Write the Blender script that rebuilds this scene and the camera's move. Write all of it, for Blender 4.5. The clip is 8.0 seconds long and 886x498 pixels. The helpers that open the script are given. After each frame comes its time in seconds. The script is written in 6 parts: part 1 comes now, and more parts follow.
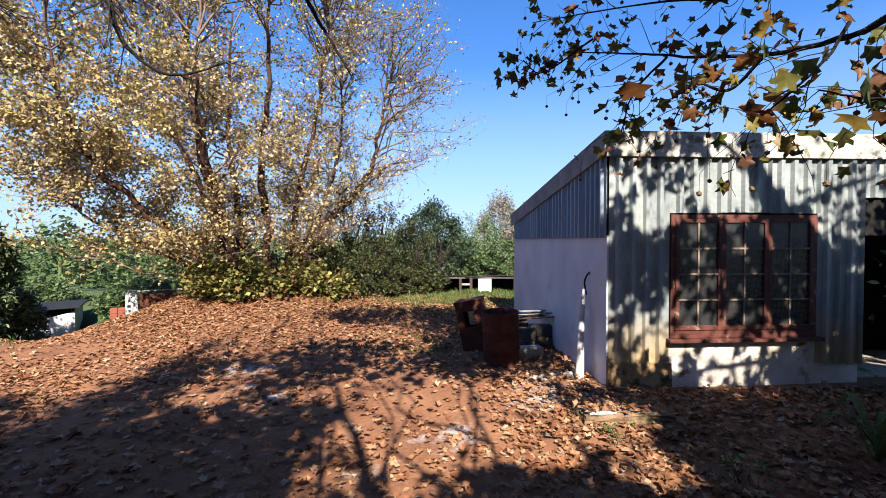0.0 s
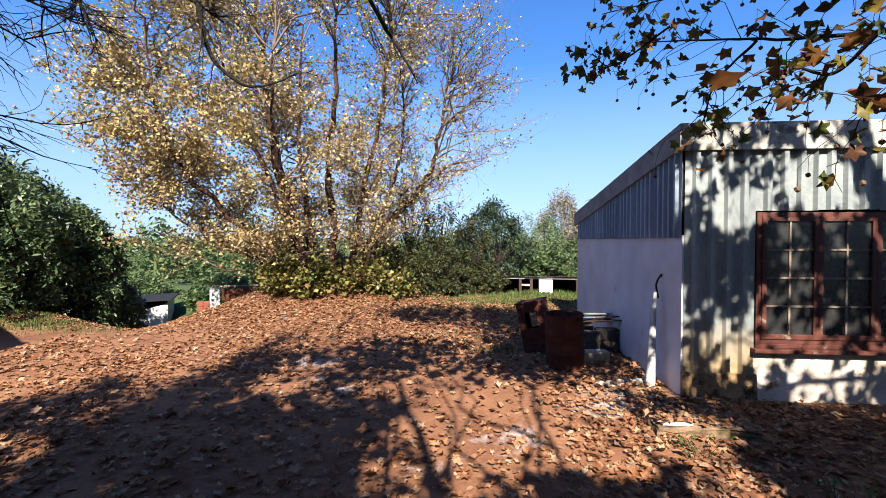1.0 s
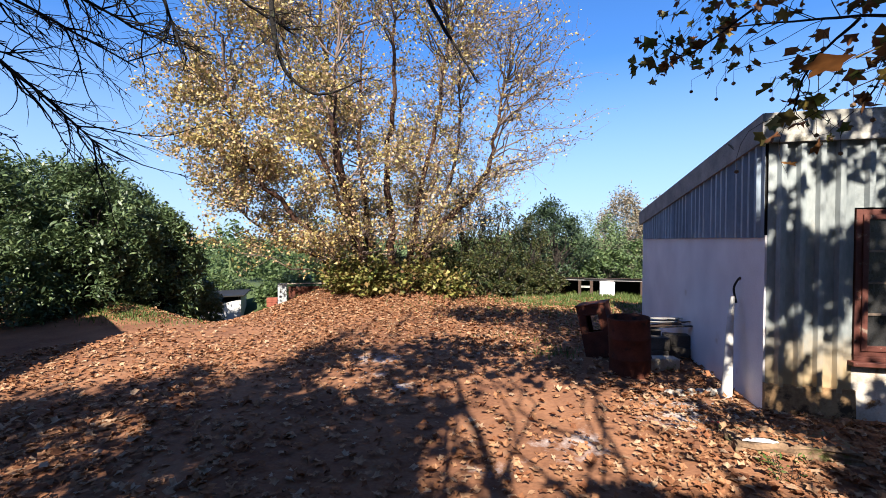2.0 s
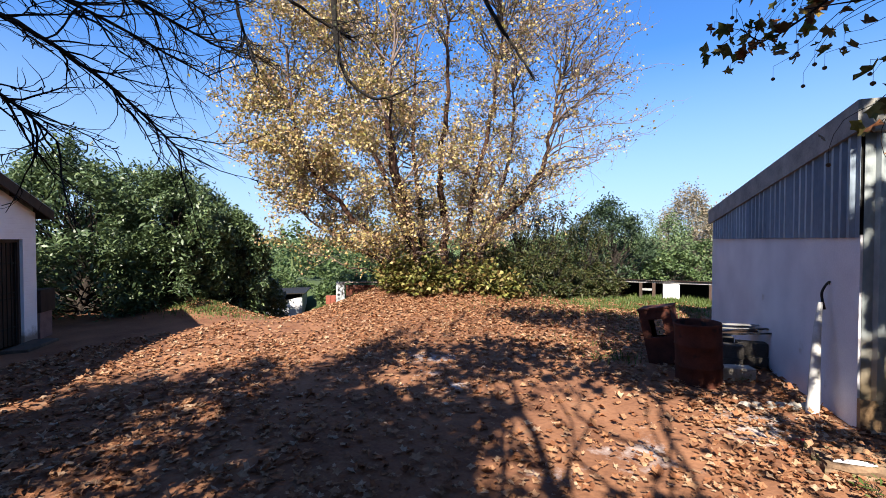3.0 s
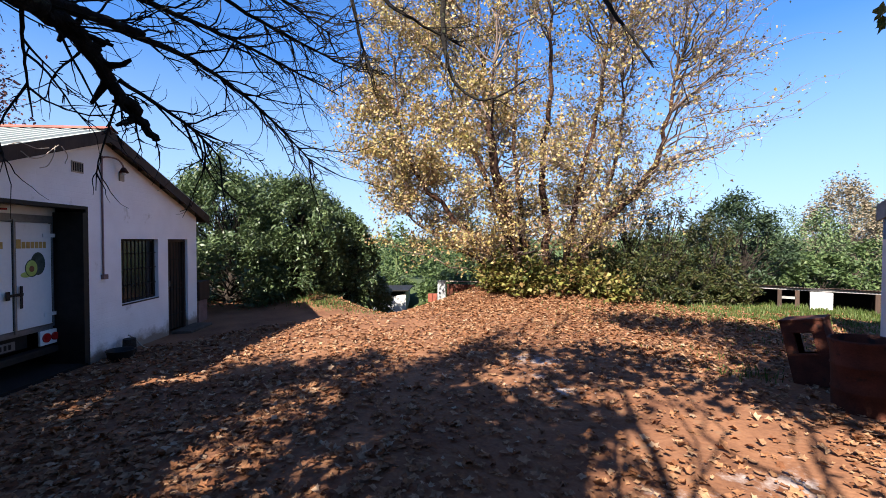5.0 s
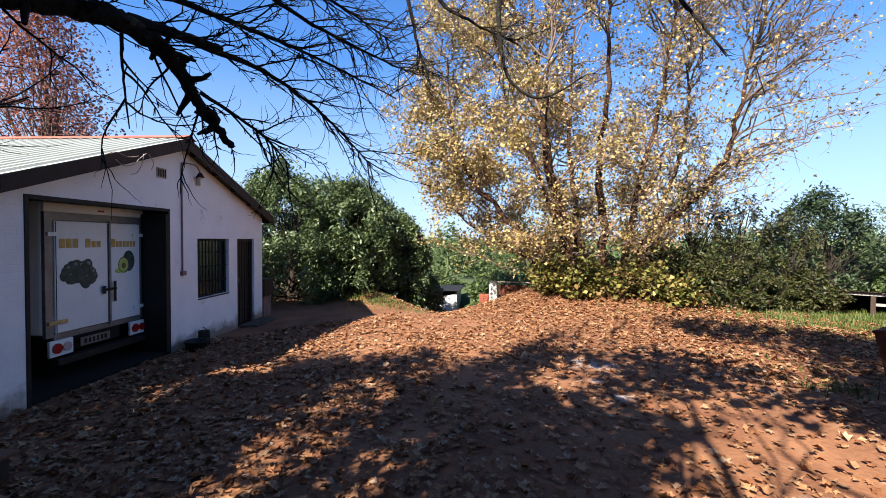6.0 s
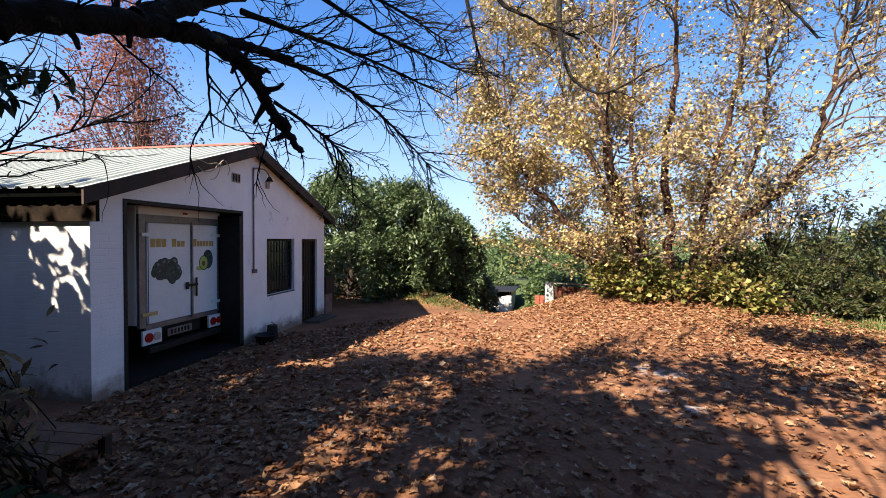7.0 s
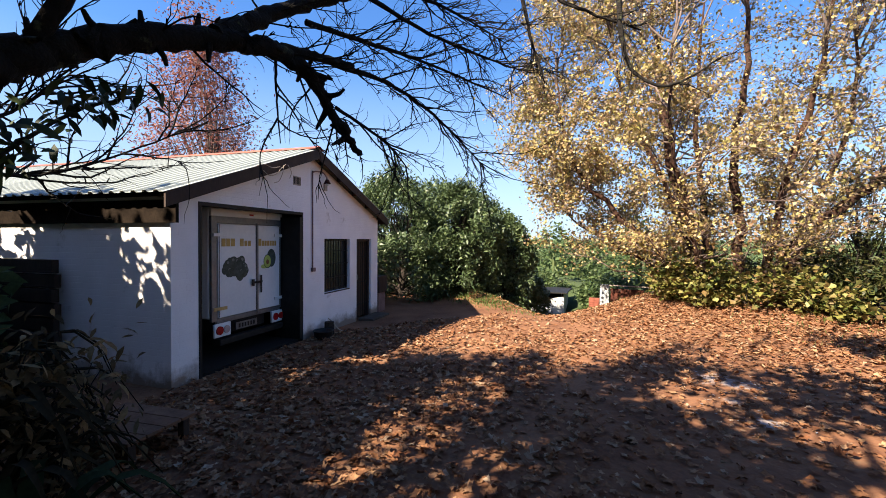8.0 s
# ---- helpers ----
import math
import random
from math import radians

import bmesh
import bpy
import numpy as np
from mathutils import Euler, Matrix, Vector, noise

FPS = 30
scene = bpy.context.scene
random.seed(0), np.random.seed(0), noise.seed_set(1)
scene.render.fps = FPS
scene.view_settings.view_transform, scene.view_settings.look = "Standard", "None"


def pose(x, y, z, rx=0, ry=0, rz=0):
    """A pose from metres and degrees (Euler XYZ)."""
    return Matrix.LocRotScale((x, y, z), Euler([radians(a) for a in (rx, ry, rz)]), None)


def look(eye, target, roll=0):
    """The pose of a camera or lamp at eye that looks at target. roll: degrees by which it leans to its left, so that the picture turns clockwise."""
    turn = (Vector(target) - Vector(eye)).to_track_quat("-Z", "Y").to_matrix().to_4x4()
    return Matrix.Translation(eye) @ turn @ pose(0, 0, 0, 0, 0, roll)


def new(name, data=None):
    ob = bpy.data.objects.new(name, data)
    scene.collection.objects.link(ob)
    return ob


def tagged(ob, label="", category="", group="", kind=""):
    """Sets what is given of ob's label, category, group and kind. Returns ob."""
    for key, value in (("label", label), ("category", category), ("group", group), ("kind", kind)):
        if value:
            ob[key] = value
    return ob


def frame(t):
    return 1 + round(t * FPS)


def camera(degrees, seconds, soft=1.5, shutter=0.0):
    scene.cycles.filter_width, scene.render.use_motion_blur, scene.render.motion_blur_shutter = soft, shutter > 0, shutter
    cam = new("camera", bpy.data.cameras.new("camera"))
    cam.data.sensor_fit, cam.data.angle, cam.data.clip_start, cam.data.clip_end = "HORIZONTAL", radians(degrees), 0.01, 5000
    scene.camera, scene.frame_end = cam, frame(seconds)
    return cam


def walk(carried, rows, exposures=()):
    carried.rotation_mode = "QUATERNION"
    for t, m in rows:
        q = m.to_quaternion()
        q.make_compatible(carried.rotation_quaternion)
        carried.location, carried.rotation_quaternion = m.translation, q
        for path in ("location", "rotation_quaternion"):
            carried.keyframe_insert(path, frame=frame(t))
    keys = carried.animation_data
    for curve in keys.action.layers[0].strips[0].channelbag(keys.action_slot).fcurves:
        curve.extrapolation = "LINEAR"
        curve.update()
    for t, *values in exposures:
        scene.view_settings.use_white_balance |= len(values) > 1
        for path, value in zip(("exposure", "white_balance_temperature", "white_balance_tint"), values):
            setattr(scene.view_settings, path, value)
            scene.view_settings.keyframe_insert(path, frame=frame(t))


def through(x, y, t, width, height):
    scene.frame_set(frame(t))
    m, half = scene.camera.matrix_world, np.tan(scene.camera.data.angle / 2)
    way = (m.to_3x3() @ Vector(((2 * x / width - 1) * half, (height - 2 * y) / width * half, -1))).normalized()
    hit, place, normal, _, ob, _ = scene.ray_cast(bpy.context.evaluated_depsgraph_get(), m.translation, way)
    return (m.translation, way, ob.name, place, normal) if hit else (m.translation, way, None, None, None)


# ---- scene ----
LENS = 93.2
cam = camera(LENS, 8.0, 0.9)
# seconds, eye x, y, z, heading to the left, pitch, roll
ROWS = [
    (0.0, 0.000, 0.000, 2.000, 0.01, -1.23, -0.04),
    (0.5, -0.028, -0.005, 2.000, 4.02, -1.25, 0.04),
    (1.0, -0.054, -0.012, 2.000, 7.92, -1.25, 0.04),
    (1.5, -0.080, -0.021, 2.000, 11.72, -1.24, 0.04),
    (3.0, -0.148, -0.054, 2.000, 22.42, -1.21, 0.05),
    (3.5, -0.169, -0.067, 2.000, 25.98, -1.19, 0.03),
    (4.0, -0.189, -0.082, 2.000, 29.46, -1.19, 0.09),
    (5.5, -0.238, -0.128, 2.000, 38.97, -1.23, 0.13),
    (6.0, -0.254, -0.147, 2.000, 42.60, -1.22, 0.23),
    (6.5, -0.270, -0.168, 2.000, 46.30, -1.18, 0.27),
    (7.0, -0.284, -0.189, 2.000, 49.87, -1.21, 0.30),
    (7.5, -0.296, -0.211, 2.000, 53.38, -1.22, 0.35),
    (8.0, -0.306, -0.231, 2.000, 56.59, -1.23, 0.40),
]

def aim(yaw, pitch, roll):
    ahead = Vector((-math.sin(radians(yaw)) * math.cos(radians(pitch)), math.cos(radians(yaw)) * math.cos(radians(pitch)), math.sin(radians(pitch))))
    return ahead
walk(cam, [(t, look((x, y, z), Vector((x, y, z)) + aim(yaw, pitch, roll), roll)) for t, x, y, z, yaw, pitch, roll in ROWS],
     [(0.0, 1.85, 6020, 10), (1.5, 1.85, 6020, 10), (4.0, 1.87, 5950, 10), (6.5, 2.03, 6420, 10), (8.0, 2.09, 6650, 10)])

# ---- light ----
SUN_EL = radians(40.0)
SUN_H = Vector((0.10, -1.0, 0.0)).normalized()          # horizontal way to the sun
SUN_WAY = Vector((SUN_H.x * math.cos(SUN_EL), SUN_H.y * math.cos(SUN_EL), math.sin(SUN_EL)))
world = bpy.data.worlds.new("sky_world")
scene.world = world
world.use_nodes = True
wn = world.node_tree.nodes
sky = wn.new("ShaderNodeTexSky")
sky.sky_type, sky.sun_disc = "NISHITA", False
sky.sun_elevation, sky.sun_rotation = SUN_EL, math.atan2(SUN_H.x, SUN_H.y)
sky.altitude, sky.air_density, sky.dust_density, sky.ozone_density = 900, 1.0, 0.7, 1.3
tone = wn.new("ShaderNodeHueSaturation")
tone.inputs["Saturation"].default_value, tone.inputs["Hue"].default_value = 1.30, 0.508
# the lowest, whitest band of the sky is hidden by the hills: look a little above it
where, lift = wn.new("ShaderNodeTexCoord"), wn.new("ShaderNodeMapping")
lift.inputs["Scale"].default_value, lift.inputs["Location"].default_value = (1, 1, 0.92), (0, 0, 0.085)
world.node_tree.links.new(where.outputs["Generated"], lift.inputs["Vector"])
world.node_tree.links.new(lift.outputs[0], sky.inputs[0])
world.node_tree.links.new(sky.outputs[0], tone.inputs["Color"])
# pale haze low over the horizon
height, low_air, haze = wn.new("ShaderNodeSeparateXYZ"), wn.new("ShaderNodeMapRange"), wn.new("ShaderNodeMixRGB")
low_air.inputs[1].default_value, low_air.inputs[2].default_value, low_air.inputs[3].default_value, low_air.inputs[4].default_value = 0.0, 0.38, 0.85, 0.0
haze.inputs[2].default_value = (2.25, 2.75, 3.35, 1)
world.node_tree.links.new(where.outputs["Generated"], height.inputs[0])
world.node_tree.links.new(height.outputs["Z"], low_air.inputs[0])
world.node_tree.links.new(low_air.outputs[0], haze.inputs[0])
world.node_tree.links.new(tone.outputs[0], haze.inputs[1])
world.node_tree.links.new(haze.outputs[0], wn["Background"].inputs[0])
wn["Background"].inputs[1].default_value = 0.078
sun = new("sun", bpy.data.lights.new("sun", "SUN"))
sun.data.energy, sun.data.angle, sun.data.color = 5.0, radians(0.53), (1.0, 0.87, 0.70)
sun.matrix_world = look((0, 0, 30), Vector((0, 0, 30)) - SUN_WAY)

rng = np.random.default_rng(7)


# ---- materials ----
def material(name, low, high, scale=6.0, rough=0.8, bump=0.2, fine=40.0, metal=0.0, spots=None, spot_scale=2.0, spot_at=0.6, spec=0.3,
             random=0.0, coords="Object", stretch=(1, 1, 1), bump_far=0.01):
    """A surface of two mixed colours with a coarse and a fine grain, optional stains, and random shifts between pieces."""
    m = bpy.data.materials.new(name)
    m.use_nodes = True
    n, l = m.node_tree.nodes, m.node_tree.links
    b = n["Principled BSDF"]
    tc = n.new("ShaderNodeTexCoord")
    mp = n.new("ShaderNodeMapping")
    mp.inputs["Scale"].default_value = stretch
    l.new(tc.outputs[coords], mp.inputs[0])
    big, small = n.new("ShaderNodeTexNoise"), n.new("ShaderNodeTexNoise")
    for node, s in ((big, scale), (small, fine)):
        node.inputs["Scale"].default_value = s
        node.inputs["Detail"].default_value = 5
        l.new(mp.outputs[0], node.inputs["Vector"])
    add = n.new("ShaderNodeMath")
    add.operation = "MULTIPLY_ADD"
    l.new(small.outputs["Fac"], add.inputs[0])
    add.inputs[1].default_value = 0.5
    l.new(big.outputs["Fac"], add.inputs[2])
    ramp = n.new("ShaderNodeMapRange")
    ramp.inputs[1].default_value, ramp.inputs[2].default_value = 0.5, 1.0
    l.new(add.outputs[0], ramp.inputs[0])
    mix = n.new("ShaderNodeMixRGB")
    mix.inputs[1].default_value, mix.inputs[2].default_value = (*low, 1), (*high, 1)
    l.new(ramp.outputs[0], mix.inputs[0])
    out = mix.outputs[0]
    if spots:
        st = n.new("ShaderNodeTexNoise")
        st.inputs["Scale"].default_value, st.inputs["Detail"].default_value, st.inputs["Roughness"].default_value = spot_scale, 8, 0.65
        l.new(mp.outputs[0], st.inputs["Vector"])
        r2 = n.new("ShaderNodeMapRange")
        r2.inputs[1].default_value, r2.inputs[2].default_value = spot_at, spot_at + 0.08
        l.new(st.outputs["Fac"], r2.inputs[0])
        mx = n.new("ShaderNodeMixRGB")
        mx.inputs[2].default_value = (*spots, 1)
        l.new(r2.outputs[0], mx.inputs[0])
        l.new(out, mx.inputs[1])
        out = mx.outputs[0]
    if random:
        info = n.new("ShaderNodeObjectInfo")
        geo = n.new("ShaderNodeNewGeometry")
        ad = n.new("ShaderNodeMath")
        l.new(info.outputs["Random"], ad.inputs[0])
        l.new(geo.outputs["Random Per Island"], ad.inputs[1])
        fr = n.new("ShaderNodeMath")
        fr.operation = "FRACT"
        l.new(ad.outputs[0], fr.inputs[0])
        mr = n.new("ShaderNodeMapRange")
        mr.inputs[3].default_value, mr.inputs[4].default_value = 1 - random, 1 + random
        l.new(fr.outputs[0], mr.inputs[0])
        hsv = n.new("ShaderNodeHueSaturation")
        l.new(mr.outputs[0], hsv.inputs["Value"])
        l.new(out, hsv.inputs["Color"])
        out = hsv.outputs[0]
    l.new(out, b.inputs["Base Color"])
    b.inputs["Roughness"].default_value, b.inputs["Metallic"].default_value = rough, metal
    b.inputs["Specular IOR Level"].default_value = spec
    if bump:
        bp = n.new("ShaderNodeBump")
        bp.inputs["Strength"].default_value, bp.inputs["Distance"].default_value = bump, bump_far
        l.new(add.outputs[0], bp.inputs["Height"])
        l.new(bp.outputs[0], b.inputs["Normal"])
    return m


def leaf_material(name, colours, rough=0.5, through=0.35, spec=0.3):
    """Leaves: each takes its own colour out of a row of colours; light shines through them."""
    m = bpy.data.materials.new(name)
    m.use_nodes = True
    n, l = m.node_tree.nodes, m.node_tree.links
    b, o = n["Principled BSDF"], n["Material Output"]
    geo = n.new("ShaderNodeNewGeometry")
    ramp = n.new("ShaderNodeValToRGB")
    ramp.color_ramp.interpolation = "LINEAR"
    while len(ramp.color_ramp.elements) < len(colours):
        ramp.color_ramp.elements.new(0.5)
    for i, (e, c) in enumerate(zip(ramp.color_ramp.elements, colours)):
        e.position, e.color = i / (len(colours) - 1), (*c, 1)
    l.new(geo.outputs["Random Per Island"], ramp.inputs[0])
    tc = n.new("ShaderNodeTexCoord")
    ns = n.new("ShaderNodeTexNoise")
    ns.inputs["Scale"].default_value, ns.inputs["Detail"].default_value = 30, 3
    l.new(tc.outputs["Object"], ns.inputs["Vector"])
    hsv = n.new("ShaderNodeHueSaturation")
    mr = n.new("ShaderNodeMapRange")
    mr.inputs[1].default_value, mr.inputs[2].default_value, mr.inputs[3].default_value, mr.inputs[4].default_value = 0.3, 0.7, 0.75, 1.25
    l.new(ns.outputs["Fac"], mr.inputs[0])
    l.new(mr.outputs[0], hsv.inputs["Value"])
    l.new(ramp.outputs[0], hsv.inputs["Color"])
    l.new(hsv.outputs[0], b.inputs["Base Color"])
    b.inputs["Roughness"].default_value, b.inputs["Specular IOR Level"].default_value = rough, spec
    if through:
        t = n.new("ShaderNodeBsdfTranslucent")
        l.new(hsv.outputs[0], t.inputs[0])
        mx = n.new("ShaderNodeMixShader")
        mx.inputs[0].default_value = through
        l.new(b.outputs[0], mx.inputs[1])
        l.new(t.outputs[0], mx.inputs[2])
        l.new(mx.outputs[0], o.inputs[0])
    return m


WHITE = material("white_painted_brick", (0.78, 0.735, 0.72), (0.87, 0.83, 0.815), 2.5, 0.85, 0.5, 60, spots=(0.56, 0.50, 0.45), spot_scale=2.2, spot_at=0.62)


def brick_relief(m, strength=0.35):
    """Adds the courses of painted-over brickwork to a wall's relief."""
    n, l = m.node_tree.nodes, m.node_tree.links
    tc, sep, add, com = n.new("ShaderNodeTexCoord"), n.new("ShaderNodeSeparateXYZ"), n.new("ShaderNodeMath"), n.new("ShaderNodeCombineXYZ")
    l.new(tc.outputs["Object"], sep.inputs[0])
    l.new(sep.outputs["X"], add.inputs[0])
    l.new(sep.outputs["Y"], add.inputs[1])
    l.new(add.outputs[0], com.inputs[0])
    l.new(sep.outputs["Z"], com.inputs[1])
    br = n.new("ShaderNodeTexBrick")
    br.inputs["Scale"].default_value, br.inputs["Mortar Size"].default_value, br.inputs["Mortar Smooth"].default_value = 1.0, 0.006, 0.6
    br.inputs["Brick Width"].default_value, br.inputs["Row Height"].default_value = 0.23, 0.085
    l.new(com.outputs[0], br.inputs["Vector"])
    old = n["Bump"]
    bp = n.new("ShaderNodeBump")
    bp.invert = True
    bp.inputs["Strength"].default_value, bp.inputs["Distance"].default_value = strength, 0.006
    l.new(br.outputs["Fac"], bp.inputs["Height"])
    l.new(old.outputs[0], bp.inputs["Normal"])
    l.new(bp.outputs[0], n["Principled BSDF"].inputs["Normal"])


def splash(m, top, axis, colour, ragged=0.5, most=0.85):
    """Mud and rust splashed up the foot of a surface, with a ragged upper edge."""
    n, l = m.node_tree.nodes, m.node_tree.links
    b = n["Principled BSDF"]
    out = b.inputs["Base Color"].links[0].from_socket
    tc, sep, ns, add = n.new("ShaderNodeTexCoord"), n.new("ShaderNodeSeparateXYZ"), n.new("ShaderNodeTexNoise"), n.new("ShaderNodeMath")
    ns.inputs["Scale"].default_value, ns.inputs["Detail"].default_value, ns.inputs["Roughness"].default_value = 3.5, 8, 0.65
    l.new(tc.outputs["Object"], sep.inputs[0])
    l.new(tc.outputs["Object"], ns.inputs["Vector"])
    add.operation = "MULTIPLY_ADD"
    l.new(ns.outputs["Fac"], add.inputs[0])
    add.inputs[1].default_value = ragged * 2
    l.new(sep.outputs[axis], add.inputs[2])
    r = n.new("ShaderNodeMapRange")
    r.inputs[1].default_value, r.inputs[2].default_value, r.inputs[3].default_value, r.inputs[4].default_value = ragged + top * 0.2, ragged + top, most, 0.0
    l.new(add.outputs[0], r.inputs[0])
    mx = n.new("ShaderNodeMixRGB")
    l.new(r.outputs[0], mx.inputs[0])
    l.new(out, mx.inputs[1])
    mx.inputs[2].default_value = (*colour, 1)
    l.new(mx.outputs[0], b.inputs["Base Color"])
    return m


brick_relief(WHITE)
splash(WHITE, 0.30, "Z", (0.17, 0.105, 0.055), 0.35)
SHEDWALL = material("white_plaster", (0.56, 0.54, 0.56), (0.74, 0.72, 0.73), 1.6, 0.9, 0.3, 50, spots=(0.45, 0.38, 0.32), spot_scale=1.3, spot_at=0.66)
HUTWHITE = material("whitewashed_hut_wall", (0.55, 0.54, 0.53), (0.72, 0.71, 0.70), 2.0, 0.9, 0.3, 50, spots=(0.40, 0.36, 0.30), spot_scale=1.5, spot_at=0.64)
TIN = material("galvanised_sheet", (0.179, 0.206, 0.213), (0.343, 0.37, 0.363), 2.2, 0.55, 0.15, 25, 0.35, spots=(0.247, 0.206, 0.151), spot_scale=2.2, spot_at=0.63, random=0.12, stretch=(1, 1, 0.35))
TINLOW = material("rust_splashed_sheet", (0.166, 0.192, 0.198), (0.32, 0.345, 0.339), 2.2, 0.55, 0.15, 25, 0.25, spots=(0.23, 0.192, 0.141), spot_scale=2.2, spot_at=0.60, random=0.12, stretch=(1, 0.35, 1))
splash(TINLOW, 0.75, "Y", (0.38, 0.27, 0.13), 0.45, 0.75)
BLUETIN = material("weathered_blue_grey_sheet", (0.16, 0.20, 0.25), (0.28, 0.33, 0.38), 2.0, 0.6, 0.1, 25, 0.3, random=0.15, stretch=(1, 1, 0.35))
ROOFTIN = material("pale_roof_sheet", (0.26, 0.291, 0.273), (0.372, 0.403, 0.372), 1.2, 0.6, 0.1, 18, 0.1, spots=(0.236, 0.124, 0.0806), spot_scale=1.1, spot_at=0.66, random=0.06)
RUSTROOF = material("rusty_corrugated_sheet", (0.05, 0.0275, 0.02), (0.13, 0.085, 0.065), 3, 0.9, 0.3, 30)
FASCIA = material("lichened_fascia_board", (0.216, 0.209, 0.18), (0.461, 0.446, 0.403), 2.2, 0.9, 0.4, 30, spots=(0.137, 0.13, 0.101), spot_scale=4.0, spot_at=0.565)
GREYBOARD = material("grey_weathered_board", (0.15, 0.15, 0.15), (0.30, 0.29, 0.27), 4, 0.9, 0.3, 45)
DARKWOOD = material("dark_stained_wood", (0.022, 0.014, 0.010), (0.06, 0.036, 0.026), 5, 0.7, 0.3, 60, stretch=(1, 1, 0.2))
REDWOOD = material("worn_red_brown_window_paint", (0.055, 0.0165, 0.0121), (0.11, 0.0374, 0.0264), 6, 0.6, 0.3, 60, spots=(0.187, 0.138, 0.105), spot_scale=9, spot_at=0.60)
PUTTY = material("worn_pale_putty", (0.11, 0.08, 0.06), (0.26, 0.20, 0.15), 6, 0.85, 0.2, 60)
PALEWOOD = material("bare_grey_timber", (0.26, 0.21, 0.16), (0.46, 0.39, 0.31), 6, 0.85, 0.3, 60)
RUST = material("rusted_steel", (0.0317, 0.00975, 0.00585), (0.0975, 0.0292, 0.0166), 5, 0.85, 0.5, 60, 0.15, spots=(0.0244, 0.0122, 0.00975), spot_scale=4, spot_at=0.58)
CONCRETE = material("weathered_concrete", (0.22, 0.19, 0.15), (0.46, 0.42, 0.36), 3, 0.95, 0.5, 45, spots=(0.13, 0.16, 0.06), spot_scale=3, spot_at=0.56)
PLINTH = material("stained_plinth_plaster", (0.40, 0.33, 0.25), (0.70, 0.66, 0.60), 2.4, 0.95, 0.4, 40, spots=(0.18, 0.10, 0.05), spot_scale=3, spot_at=0.58)
# near-black that puts the shade of interiors and slots into the colour
SHADEBLACK = material("interior_shade_black", (0.005, 0.0045, 0.004), (0.014, 0.012, 0.0105), 2, 0.95, 0.1)
BARK = material("dark_mossy_bark", (0.014, 0.010, 0.008), (0.040, 0.030, 0.023), 9, 0.95, 1.0, 45, spots=(0.075, 0.085, 0.035), spot_scale=7, spot_at=0.60, bump_far=0.03)
# bark blackened to hold the canopy's shade in its colour; spots are moss
SHADEDBARK = material("shade_blackened_bark", (0.0044, 0.00385, 0.0033), (0.0143, 0.011, 0.0088), 12, 0.95, 1.0, 60, spots=(0.055, 0.0605, 0.0303), spot_scale=8, spot_at=0.60, bump_far=0.03)
TRUNK = material("brown_plane_bark", (0.0179, 0.00754, 0.00429), (0.0608, 0.0279, 0.0161), 5, 0.9, 0.8, 30, spots=(0.0858, 0.0683, 0.0465), spot_scale=5, spot_at=0.64, bump_far=0.02)
TWIG = material("grey_brown_twigs", (0.0702, 0.0498, 0.0421), (0.173, 0.128, 0.109), 8, 0.9, 0.2)
STEEL = material("black_window_steel", (0.006, 0.006, 0.006), (0.018, 0.016, 0.014), 8, 0.6, 0.1)

GOLD_LEAF = leaf_material("autumn_plane_leaves", [(0.181, 0.101, 0.0613), (0.354, 0.251, 0.0962), (0.426, 0.335, 0.105), (0.335, 0.229, 0.14), (0.218, 0.207, 0.0569), (0.227, 0.124, 0.0744), (0.417, 0.327, 0.2), (0.308, 0.265, 0.0875), (0.127, 0.114, 0.0438)], 0.5, 0.26)
DRY_LEAF = leaf_material("fallen_brown_leaves", [(0.11, 0.0428, 0.0213), (0.208, 0.0952, 0.0465), (0.273, 0.138, 0.0698), (0.156, 0.0626, 0.0299), (0.325, 0.198, 0.113), (0.201, 0.0857, 0.0398), (0.286, 0.166, 0.0896), (0.351, 0.251, 0.166)], 0.85, 0.15, 0.1)
NEAR_LEAF = leaf_material("turning_plane_leaves", [(0.055, 0.075, 0.018), (0.09, 0.105, 0.024), (0.20, 0.15, 0.03), (0.14, 0.05, 0.02), (0.06, 0.08, 0.022), (0.22, 0.09, 0.025), (0.09, 0.04, 0.022)], 0.5, 0.4)
AVO_LEAF = leaf_material("glossy_avocado_leaves", [(0.0354, 0.0579, 0.0241), (0.0602, 0.0933, 0.0368), (0.088, 0.128, 0.0495), (0.0424, 0.0693, 0.0282), (0.134, 0.174, 0.0635)], 0.48, 0.25, 0.45)
GREEN_LEAF = leaf_material("green_orchard_leaves", [(0.045, 0.072, 0.024), (0.065, 0.102, 0.034), (0.092, 0.135, 0.046), (0.05, 0.08, 0.028), (0.135, 0.165, 0.065)], 0.5, 0.3)
# paler greens for distant trees: aerial haze is put into the leaf colour
FAR_LEAF = leaf_material("haze_paled_far_leaves", [(0.0697, 0.104, 0.0447), (0.0994, 0.144, 0.0597), (0.124, 0.17, 0.0697), (0.0846, 0.119, 0.0546)], 0.7, 0.2)
DARK_LEAF = leaf_material("dark_conifer_needles", [(0.018, 0.034, 0.016), (0.03, 0.05, 0.022), (0.045, 0.07, 0.03)], 0.6, 0.15)
RED_LEAF = leaf_material("red_autumn_leaves", [(0.13, 0.035, 0.028), (0.22, 0.075, 0.055), (0.30, 0.14, 0.105), (0.17, 0.06, 0.05), (0.26, 0.15, 0.13)], 0.6, 0.35)
